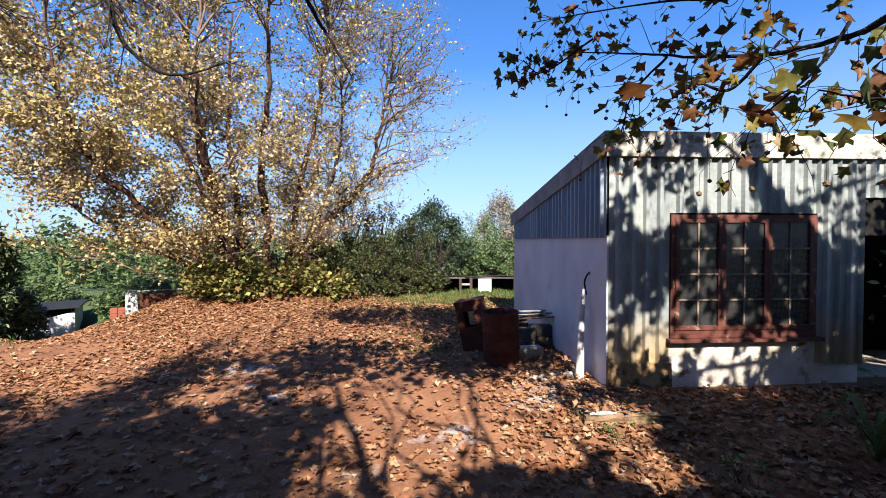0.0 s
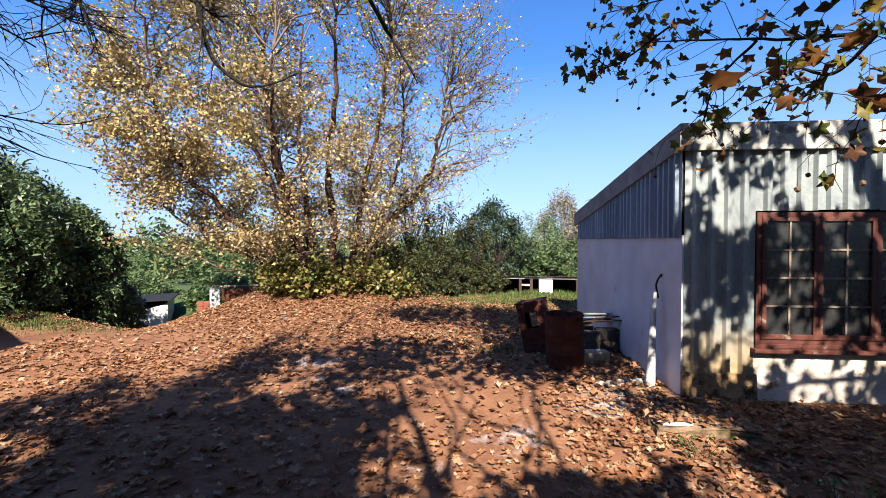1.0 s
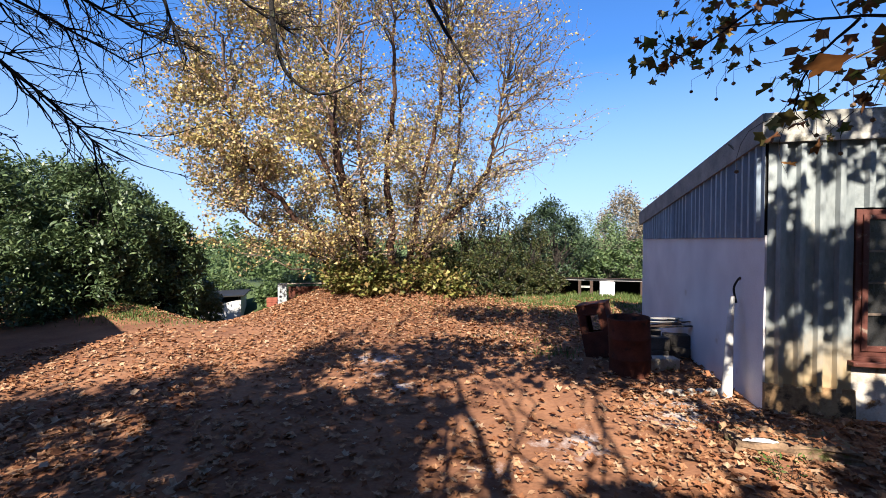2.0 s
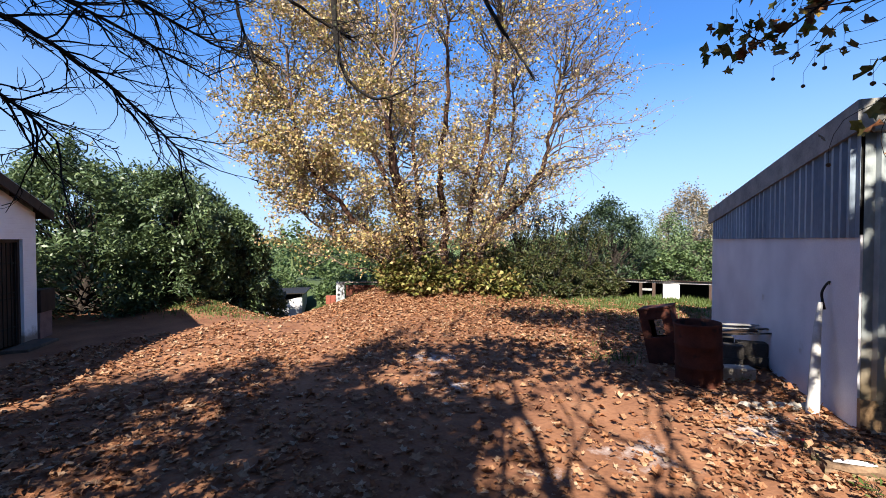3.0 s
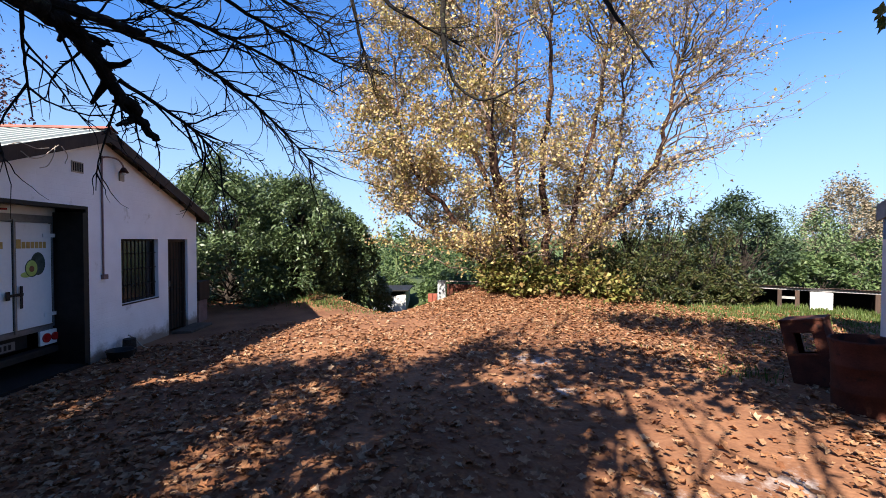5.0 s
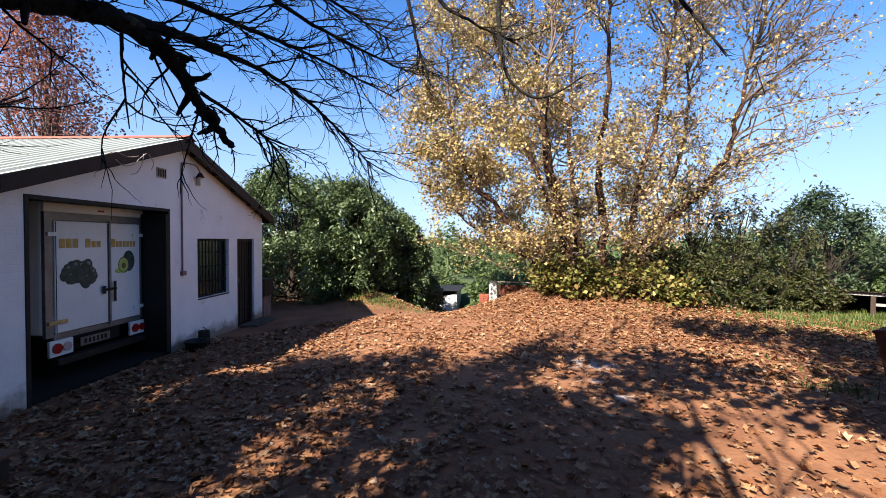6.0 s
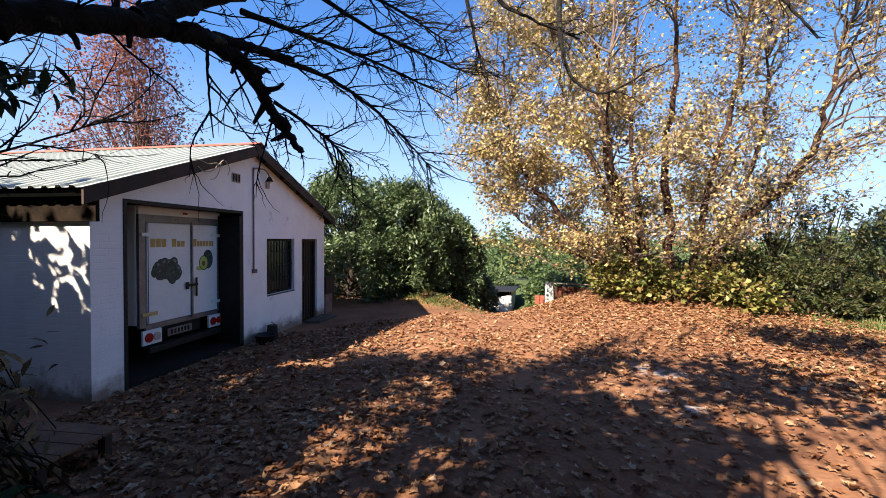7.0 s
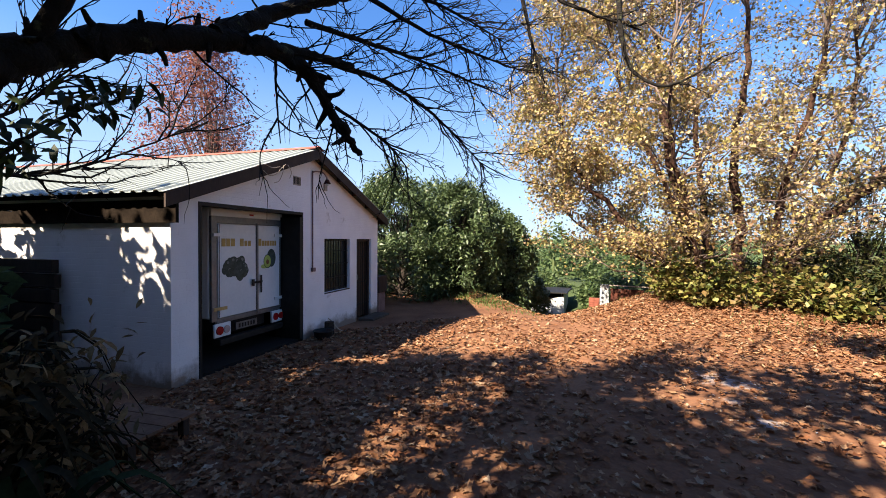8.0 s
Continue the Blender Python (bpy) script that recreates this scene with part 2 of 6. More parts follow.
PALE_LEAF = leaf_material("pale_dry_treetop", [(0.176, 0.152, 0.104), (0.256, 0.216, 0.152), (0.208, 0.16, 0.112), (0.144, 0.136, 0.072)], 0.7, 0.3)
GRASS_LEAF = leaf_material("grass_blades", [(0.045, 0.084, 0.0141), (0.0731, 0.112, 0.0225), (0.112, 0.13, 0.0394), (0.0338, 0.0619, 0.0112)], 0.6, 0.3)


# ---- mesh helpers ----
def thing(name, at=(0, 0, 0), turn=0.0, label="", category="", group="", kind=""):
    ob = new(name)
    ob.matrix_world = pose(*at, 0, 0, turn)
    return tagged(ob, label, category, group, kind)


def part(name, bm, mat, parent=None, label="", smooth=False):
    me = bpy.data.meshes.new(name)
    bm.to_mesh(me)
    bm.free()
    me.materials.append(mat)
    if smooth:
        me.polygons.foreach_set("use_smooth", [True] * len(me.polygons))
    ob = new(name, me)
    ob.parent = parent
    return tagged(ob, label)


def piece(name, me, parent, m=Matrix(), label=""):
    """One more object on a mesh that is already there."""
    ob = new(name, me)
    ob.parent = parent
    ob.matrix_basis = m
    return tagged(ob, label)


def box(bm, x0, y0, z0, x1, y1, z1, bevel=0.0):
    made = bmesh.ops.create_cube(bm, size=1.0)["verts"]
    bmesh.ops.transform(bm, matrix=Matrix.LocRotScale(((x0 + x1) / 2, (y0 + y1) / 2, (z0 + z1) / 2), None, (x1 - x0, y1 - y0, z1 - z0)), verts=made)
    if bevel:
        edges = {e for v in made for e in v.link_edges}
        bmesh.ops.bevel(bm, geom=list(edges), offset=bevel, segments=2, affect="EDGES", profile=0.6)
    return bm


def a_box(x0, y0, z0, x1, y1, z1, bevel=0.0):
    return box(bmesh.new(), x0, y0, z0, x1, y1, z1, bevel)


def slab(bm, pts, y0, y1):
    """A plate in the x-z plane with the outline pts, from y0 to y1."""
    a = [bm.verts.new((x, y0, z)) for x, z in pts]
    b = [bm.verts.new((x, y1, z)) for x, z in pts]
    bm.faces.new(a)
    bm.faces.new(b[::-1])
    for i in range(len(pts)):
        j = (i + 1) % len(pts)
        bm.faces.new((a[j], a[i], b[i], b[j]))
    bmesh.ops.recalc_face_normals(bm, faces=bm.faces[:])
    return bm


class Cloud:
    """Collects tubes and leaves as arrays and turns them into one mesh."""

    def __init__(self):
        self.v, self.f, self.n = [], [], 0

    def add(self, verts, faces):
        self.v.append(verts)
        self.f.append(np.asarray(faces) + self.n)
        self.n += len(verts)

    def tube(self, pts, radii, sides=6, rough=0.0):
        pts, radii = np.asarray(pts, float), np.asarray(radii, float)
        way = np.gradient(pts, axis=0)
        way /= np.linalg.norm(way, axis=1, keepdims=True) + 1e-9
        ref = np.array([0.31, 0.92, 0.23]) if abs(way[0][1]) < 0.85 else np.array([0.95, 0.1, 0.2])
        side = np.cross(way, ref)
        side /= np.linalg.norm(side, axis=1, keepdims=True) + 1e-9
        up = np.cross(way, side)
        a = np.linspace(0, 2 * np.pi, sides, endpoint=False)
        ring = pts[:, None] + radii[:, None, None] * (np.cos(a)[None, :, None] * side[:, None] + np.sin(a)[None, :, None] * up[:, None])
        k = len(pts)
        if rough:
            ring = ring + (ring - pts[:, None]) * rng.normal(size=(k, sides, 1)) * rough
        i, j = np.meshgrid(np.arange(k - 1), np.arange(sides), indexing="ij")
        a0, a1 = i * sides + j, i * sides + (j + 1) % sides
        faces = np.stack([a0, a1, a1 + sides, a0 + sides], -1).reshape(-1, 4)
        self.add(ring.reshape(-1, 3), faces)

    def leaves(self, at, size, shape, flat=0.0, down=0.0, spread=0.35, crumple=0.0):
        """Copies of a leaf shape at places, turned at random. flat: 1 lays them level; down: how much their tips hang."""
        at = np.asarray(at, float)
        k = len(at)
        if not k:
            return
        normal = rng.normal(size=(k, 3))
        normal[:, 2] = np.abs(normal[:, 2])
        normal = normal * (1 - flat) + np.array([0, 0, 1.0]) * flat * 2
        normal /= np.linalg.norm(normal, axis=1, keepdims=True)
        tip = rng.normal(size=(k, 3))
        tip[:, 2] -= down * 2
        tip -= (tip * normal).sum(1, keepdims=True) * normal
        tip /= np.linalg.norm(tip, axis=1, keepdims=True) + 1e-9
        side = np.cross(tip, normal)
        verts, faces = shape
        s = (size * (1 + spread * rng.uniform(-1, 1, k)))[:, None, None]
        curl = rng.uniform(0.2, 1.6, k)[:, None, None]
        w = np.repeat(verts[None], k, 0)
        if crumple:
            w[..., 0] *= 1 - crumple * rng.uniform(0, 0.65, (k, 1))
            w[..., 1] *= 1 - crumple * rng.uniform(0, 0.30, (k, 1))
            fold = rng.uniform(-0.2, 1.0, (k, 1))
            w[..., 2] += crumple * (fold * np.abs(w[..., 0]) * 0.9 + rng.normal(size=w.shape[:2]) * 0.06 + rng.uniform(-0.5, 0.8, (k, 1)) * w[..., 1] ** 2)
        p = at[:, None] + s * (w[..., 0:1] * side[:, None] + w[..., 1:2] * tip[:, None] + curl * w[..., 2:3] * normal[:, None])
        f = (np.asarray(faces)[None] + (np.arange(k) * len(verts))[:, None, None]).reshape(-1, len(faces[0]))
        self.add(p.reshape(-1, 3), f)

    def mesh(self, name, mat, parent=None, label="", smooth=False):
        me = bpy.data.meshes.new(name)
        v = np.concatenate(self.v)
        flat = np.concatenate([f.ravel() for f in self.f])
        sizes = np.concatenate([np.full(len(f), f.shape[1]) for f in self.f])
        me.vertices.add(len(v))
        me.vertices.foreach_set("co", v.astype(np.float32).ravel())
        me.loops.add(len(flat))
        me.loops.foreach_set("vertex_index", flat.astype(np.int32))
        me.polygons.add(len(sizes))
        me.polygons.foreach_set("loop_start", np.r_[0, np.cumsum(sizes)[:-1]].astype(np.int32))
        me.polygons.foreach_set("loop_total", sizes.astype(np.int32))
        if smooth:
            me.polygons.foreach_set("use_smooth", np.ones(len(sizes), bool))
        me.update(calc_edges=True)
        me.materials.append(mat)
        ob = new(name, me)
        ob.parent = parent
        return tagged(ob, label)


def lobed(points):
    """A leaf as a fan of triangles round its heart: rows of angle from the tip in degrees and reach; edges curl up."""
    v = [(0.0, 0.0, 0.0)] + [(r * math.sin(radians(a)), r * math.cos(radians(a)), 0.16 * r * r * (1 if i % 2 else -0.5)) for i, (a, r) in enumerate(points)]
    n = len(points)
    return np.array(v), [(0, i + 1, (i + 1) % n + 1) for i in range(n)]


PLANE = lobed([(0, 0.60), (14, 0.45), (27, 0.33), (46, 0.50), (60, 0.56), (84, 0.33), (118, 0.46), (180, 0.18), (242, 0.46), (276, 0.33), (300, 0.56), (314, 0.50), (333, 0.33), (346, 0.45)])
FALLEN = lobed([(0, 0.60), (26, 0.34), (56, 0.56), (84, 0.33), (118, 0.46), (180, 0.18), (242, 0.46), (276, 0.33), (304, 0.56), (334, 0.34)])
PLAIN = (np.array([(0, -0.5, 0), (0.26, 0, 0.06), (0, 0.5, -0.05), (-0.26, 0, 0.06)]), [(0, 1, 2), (0, 2, 3)])
LONG = (np.array([(0, -0.5, 0), (0.17, -0.1, 0.05), (0.13, 0.25, 0.02), (0, 0.55, -0.12), (-0.13, 0.25, 0.02), (-0.17, -0.1, 0.05)]), [(0, 1, 5), (1, 2, 5), (2, 4, 5), (2, 3, 4)])
LOBES = (np.array([(0, -0.42, 0.0), (0.42, -0.12, 0.10), (0.22, 0.10, 0.0), (0, 0.55, -0.08), (-0.22, 0.10, 0.0), (-0.42, -0.12, 0.10)]), [(0, 1, 2), (0, 2, 3), (0, 3, 4), (0, 4, 5)])


def wander(start, way, length, steps, bend=0.25, lift=0.0):
    """A crooked line from start along way; lift bends it up (or down) as it goes."""
    pts, way = [np.asarray(start, float)], np.asarray(way, float) / np.linalg.norm(way)
    for _ in range(steps):
        way = way + rng.normal(size=3) * bend / math.sqrt(steps) * 1.6 + np.array([0, 0, lift / steps])
        way /= np.linalg.norm(way)
        pts.append(pts[-1] + way * length / steps)
    return np.array(pts)


def along(pts, u):
    x = u * (len(pts) - 1)
    i = min(int(x), len(pts) - 2)
    return pts[i] + (pts[i + 1] - pts[i]) * (x - i), pts[i + 1] - pts[i]


def side_way(way, angle):
    """A way that leaves another at an angle, turned round it at random."""
    way = way / (np.linalg.norm(way) + 1e-9)
    other = np.cross(way, rng.normal(size=3))
    other /= np.linalg.norm(other) + 1e-9
    return way * math.cos(angle) + other * math.sin(angle)


# ---- ground: one sheet to the horizon ----
def smooth(a, b, x):
    t = np.clip((x - a) / (b - a), 0, 1)
    return t * t * (3 - 2 * t)


def ground_z(x, y):
    """The yard is level; a leafy mound lies under the tree; behind it the land falls into a valley and rises to far hills."""
    x, y = np.asarray(x, float), np.asarray(y, float)
    z = 0.035 * np.sin(0.9 * x + 0.6 * y) * np.sin(0.7 * y - 0.4 * x + 1) * smooth(3.0, 5.0, np.hypot(x, y))
    z = z + 0.42 * np.exp(-(((x + 6.2) / 3.4) ** 2 + ((y - 13.6) / 1.7) ** 2))
    z = z + 0.30 * np.exp(-(((x + 12.0) / 1.6) ** 2 + ((y - 8.6) / 0.9) ** 2))
    behind = y + 0.35 * x + 0.0                      # grows away from the yard
    left = smooth(-7.5, -11.5, x) * smooth(8.5, 13.0, y)
    z = z - 0.75 * left
    far = np.maximum(smooth(15.5, 60.0, behind + 2.0), smooth(17, 70, -x) * smooth(2, 12, y))
    z = z - 7.0 * far * smooth(14, 20, np.hypot(x, y))
    d = np.hypot(x, y)
    # the track drops down the bank towards the white hut
    way = np.degrees(np.arctan2(-x, np.maximum(y, 0.01)))
    z = z - 0.115 * np.clip(d - 10.6, 0, 10) * np.exp(-((way - 44.0) / 4.5) ** 2) * smooth(30, 22, d)
    z = z - 0.45 * np.exp(-(((x + 15.0) / 2.2) ** 2 + ((y - 16.0) / 2.0) ** 2))
    z = z + 3.0 * smooth(110, 420, d) + 6 * smooth(500, 2500, d)
    return z


def ground_mesh():
    r = np.concatenate([np.linspace(0.0, 20, 110), 20 * 1.06 ** np.arange(1, 90)])
    k = 300
    a = np.linspace(0, 2 * np.pi, k, endpoint=False)
    X = r[1:, None] * np.cos(a)[None] - 3.0
    Y = r[1:, None] * np.sin(a)[None] + 5.0
    n = len(r) - 1
    v = np.stack([X, Y, ground_z(X, Y)], -1).reshape(-1, 3)
    v = np.concatenate([v, [[-3.0, 5.0, float(ground_z(-3.0, 5.0))]]])
    i, j = np.meshgrid(np.arange(n - 1), np.arange(k), indexing="ij")
    j1 = (j + 1) % k
    quads = np.stack([i * k + j, (i + 1) * k + j, (i + 1) * k + j1, i * k + j1], -1).reshape(-1, 4)
    c = Cloud()
    c.add(v, quads)
    c.f.append(np.array([(n * k, q, (q + 1) % k) for q in range(k)]))
    return c


def earth_material():
    """Red earth with paler dust, dry grass towards the bank, and chalky spills on the drive."""
    m = material("red_earth", (0.0981, 0.0394, 0.0195), (0.232, 0.111, 0.0561), 1.3, 0.95, 0.7, 22, spots=(0.179, 0.102, 0.0572), spot_scale=2.6, spot_at=0.60, bump_far=0.03)
    n, l = m.node_tree.nodes, m.node_tree.links
    b = n["Principled BSDF"]
    out = b.inputs["Base Color"].links[0].from_socket
    tc = n.new("ShaderNodeTexCoord")
    chalk = n.new("ShaderNodeTexNoise")
    chalk.inputs["Scale"].default_value, chalk.inputs["Detail"].default_value, chalk.inputs["Roughness"].default_value = 3.2, 9, 0.7
    l.new(tc.outputs["Object"], chalk.inputs["Vector"])
    for (px, py, r, strength) in ((-3.0, 6.4, 0.75, 0.62), (-2.2, 5.3, 0.45, 0.6), (-2.7, 5.7, 0.35, 0.5), (0.1, 4.3, 1.0, 0.5), (1.3, 5.2, 0.9, 0.66), (-0.6, 3.6, 0.6, 0.45), (0.9, 7.4, 0.7, 0.35)):
        dist = n.new("ShaderNodeVectorMath")
        dist.operation = "DISTANCE"
        l.new(tc.outputs["Object"], dist.inputs[0])
        dist.inputs[1].default_value = (px, py, 0)
        near = n.new("ShaderNodeMapRange")
        near.inputs[1].default_value, near.inputs[2].default_value, near.inputs[3].default_value, near.inputs[4].default_value = 0, r, strength, 0.1
        l.new(dist.outputs["Value"], near.inputs[0])
        s = n.new("ShaderNodeMath")
        l.new(near.outputs[0], s.inputs[0])
        l.new(chalk.outputs["Fac"], s.inputs[1])
        fac = n.new("ShaderNodeMapRange")
        fac.inputs[1].default_value, fac.inputs[2].default_value, fac.inputs[4].default_value = 0.88, 1.06, 0.85
        l.new(s.outputs[0], fac.inputs[0])
        mx = n.new("ShaderNodeMixRGB")
        l.new(fac.outputs[0], mx.inputs[0])
        l.new(out, mx.inputs[1])
        mx.inputs[2].default_value = (0.36, 0.31, 0.29, 1)
        out = mx.outputs[0]
    # beyond the yard the land is green
    sep = n.new("ShaderNodeVectorMath")
    sep.operation = "DISTANCE"
    l.new(tc.outputs["Object"], sep.inputs[0])
    sep.inputs[1].default_value = (-3.0, 3.0, 0)
    g = n.new("ShaderNodeMapRange")
    g.inputs[1].default_value, g.inputs[2].default_value = 13.5, 17.0
    l.new(sep.outputs["Value"], g.inputs[0])
    mg = n.new("ShaderNodeMixRGB")
    l.new(g.outputs[0], mg.inputs[0])
    l.new(out, mg.inputs[1])
    mg.inputs[2].default_value = (0.042, 0.062, 0.02, 1)
    l.new(mg.outputs[0], b.inputs["Base Color"])
    return m


ground = tagged(ground_mesh().mesh("ground", earth_material(), smooth=True), "bare red earth yard strewn with fallen leaves", "ground", kind="structure")


# ---- house with the truck bay ----
def ribbed(width, length, pitch=0.19, high=0.03, flat=0.45, thick=0.004, wave=False):
    """A ribbed roofing sheet, ribs along y, standing proud in z."""
    bm = bmesh.new()
    xs = []
    x = 0.0
    while x < width - 1e-6:
        if wave:
            for k in range(8):
                xs.append((x + pitch * k / 8, high / 2 * (1 - math.cos(2 * math.pi * k / 8))))
        else:
            xs += [(x, 0), (x + pitch * flat, 0), (x + pitch * (flat + 0.12), high), (x + pitch * 0.85, high), (x + pitch * 0.97, 0)]
        x += pitch
    xs = [(a, h) for a, h in xs if a < width] + [(width, 0)]
    rows = [[bm.verts.new((a, y, h + t)) for a, h in xs] for t, y in ((0, 0), (0, length), (-thick, length), (-thick, 0))]
    for r in range(4):
        p, q = rows[r], rows[(r + 1) % 4]
        for i in range(len(xs) - 1):
            bm.faces.new((p[i], p[i + 1], q[i + 1], q[i]))
    for s in (0, -1):
        bm.faces.new([row[s] for row in rows])
    bmesh.ops.recalc_face_normals(bm, faces=bm.faces[:])
    return bm


HOUSE_TURN = 129.9
house = thing("house", (-6.85, -0.19, 0.0), HOUSE_TURN, "white-painted brick farm building with low tin roof and truck bay", "house")
HW, HD, PEAK_X, PEAK_Z, EAVE_Z, T = 6.2, 10.0, 3.10, 3.80, 2.58, 0.23
SLOPE = (PEAK_Z - EAVE_Z) / 3.35


def roof_at(x):
    return PEAK_Z - abs(x - PEAK_X) * SLOPE


# gable front: built of panels round the openings, butted end to end
OP = (0.43, 2.85, 2.52)
WI = (3.61, 4.69, 0.85, 2.01)
DO = (5.03, 5.80, 2.01)
u = 0.14


def gable_strip(x0, x1, z0):
    cut = [x0] + [c for c in (PEAK_X,) if x0 < c < x1] + [x1]
    bm = slab(bmesh.new(), [(x0, z0), (x1, z0)] + [(c, roof_at(c) - u) for c in cut[::-1]], 0, T)
    part("wall_panel", bm, WHITE, house)


gable_strip(0, OP[0], -0.3)
gable_strip(OP[0], OP[1], OP[2])
gable_strip(OP[1], WI[0], -0.3)
gable_strip(WI[0], WI[1], WI[3])
part("wall_panel", slab(bmesh.new(), [(WI[0], -0.3), (WI[1], -0.3), (WI[1], WI[2]), (WI[0], WI[2])], 0, T), WHITE, house)
gable_strip(WI[1], DO[0], -0.3)
gable_strip(DO[0], DO[1], DO[2])
gable_strip(DO[1], HW, -0.3)
part("wall_side", a_box(0, T, -0.3, T, HD, roof_at(0) - u + 0.02), WHITE, house)
part("wall_side", a_box(HW - T, T, -0.3, HW, HD, roof_at(HW) - u + 0.02), WHITE, house)
bm = slab(bmesh.new(), [(0, -0.3), (HW, -0.3), (HW, roof_at(HW) - u), (PEAK_X, PEAK_Z - u), (0, roof_at(0) - u)], HD, HD + T)
part("wall_back", bm, WHITE, house)
# partition, floor and ceiling sheet carry the bay's shade as black colour
part("partition", a_box(3.0, T, -0.3, 3.1, HD, 2.6), SHADEBLACK, house)
part("bay_floor", a_box(OP[0], 0.02, -0.25, 2.97, HD, 0.055), SHADEBLACK, house)
part("bay_lining", a_box(T, T, 2.62, HW - T, HD, 2.66), SHADEBLACK, house)
# roof sheets
OV, END = 0.20, 10.5
span = 3.35 / math.cos(math.atan(SLOPE))
for side in (-1, 1):
    y = -OV
    me = None
    while y < END:
        if me is None:
            bm = ribbed(0.76, span, 0.19, 0.028)
            me = bpy.data.meshes.new("roof_sheet")
            bm.to_mesh(me)
            bm.free()
            me.materials.append(ROOFTIN)
        ang = math.atan(SLOPE)
        across = Vector((side * math.cos(ang), 0, -math.sin(ang)))
        up = Vector((side * math.sin(ang), 0, math.cos(ang)))
        length = Vector((0, 1, 0))
        if side > 0:
            m = Matrix((( -length.x, across.x, up.x, PEAK_X), (-length.y, across.y, up.y, y + 0.76), (-length.z, across.z, up.z, PEAK_Z), (0, 0, 0, 1)))
        else:
            m = Matrix(((length.x, across.x, up.x, PEAK_X), (length.y, across.y, up.y, y), (length.z, across.z, up.z, PEAK_Z), (0, 0, 0, 1)))
        piece("roof_sheet", me, house, m)
        y += 0.76
RIDGE = material("rusty_red_ridge_cap", (0.24, 0.06, 0.04), (0.40, 0.13, 0.09), 3, 0.7, 0.2)
part("ridge_cap", slab(bmesh.new(), [(PEAK_X - 0.18, PEAK_Z - 0.025), (PEAK_X, PEAK_Z + 0.055), (PEAK_X + 0.18, PEAK_Z - 0.025), (PEAK_X, PEAK_Z + 0.03)], -OV - 0.02, END), RIDGE, house)
for side in (-1, 1):
    x1 = PEAK_X + side * 3.33
    part("bargeboard", slab(bmesh.new(), [(PEAK_X, PEAK_Z - 0.01), (x1, roof_at(x1) - 0.01), (x1, roof_at(x1) - 0.20), (PEAK_X, PEAK_Z - 0.20)], -OV, -OV + 0.03), DARKWOOD, house)
    if side > 0:
        part("fascia", a_box(min(x1, x1 - side * 0.03), -OV + 0.03, roof_at(x1) - 0.17, max(x1, x1 - side * 0.03), END, roof_at(x1) - 0.012), DARKWOOD, house)
    for k in range(5):
        xk = PEAK_X + side * (0.35 + 0.68 * k)
        part("purlin_end", a_box(xk - 0.035, -OV + 0.032, roof_at(xk) - 0.135, xk + 0.035, 0.0, roof_at(xk) - 0.015), DARKWOOD, house)

# ---- tin shed ----
SHED_TURN = 3.43
shed = thing("shed", (2.19, 5.60, 0.0), SHED_TURN, "lean-to shed with white plastered side and ribbed tin cladding", "shed")
SD, SW, ST = 5.2, 6.5, 0.2
ZF, ZB = 3.30, 2.58
WIN = (0.87, 2.95, 0.72, 2.34)


def shed_roof(y):
    return ZF + (ZB - ZF) * y / SD


bm = bmesh.new()
slab(bm, [(y, z) for y, z in ((0, -0.3), (SD, -0.3), (SD, 2.06), (0, 2.06))], 0, ST)
bmesh.ops.transform(bm, matrix=Matrix(((0, 1, 0, 0), (1, 0, 0, 0), (0, 0, 1, 0), (0, 0, 0, 1))), verts=bm.verts)
bmesh.ops.recalc_face_normals(bm, faces=bm.faces[:])
part("wall_side", bm, SHEDWALL, shed)
part("wall_plinth", a_box(ST, 0.0, -0.3, 3.6, ST, 0.70), PLINTH, shed, "stained plaster plinth")
# black backing behind the cladding: indoor shade given as colour
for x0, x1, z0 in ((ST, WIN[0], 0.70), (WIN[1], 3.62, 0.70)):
    part("wall_stud", a_box(x0, 0.03, z0, x1, ST, 3.0), SHADEBLACK, shed)
part("wall_lintel", a_box(WIN[0], 0.03, WIN[3] + 0.06, WIN[1], ST, 3.0), SHADEBLACK, shed)
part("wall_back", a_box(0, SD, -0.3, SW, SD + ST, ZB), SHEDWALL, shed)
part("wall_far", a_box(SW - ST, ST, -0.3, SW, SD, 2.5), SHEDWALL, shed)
# inner wall blackened to read as the shaded depth of the doorway
part("wall_inner", a_box(3.62, 1.5, -0.3, SW - ST, 1.6, 3.0), SHADEBLACK, shed)
part("shed_floor", a_box(ST, ST, -0.2, SW - ST, SD, 0.03), CONCRETE, shed)


def sheet_mesh(width, length, mat, pitch=0.19, high=0.046):
    bm = ribbed(width, length, pitch, high)
    me = bpy.data.meshes.new("cladding_sheet")
    bm.to_mesh(me)
    bm.free()
    me.materials.append(mat)
    return me


def upright(x, z, lift=0.0):
    """A sheet's pose on the shed's front: ribs upright, facing the yard."""
    return Matrix(((1, 0, 0, x), (0, 0, -1, lift), (0, 1, 0, z), (0, 0, 0, 1)))


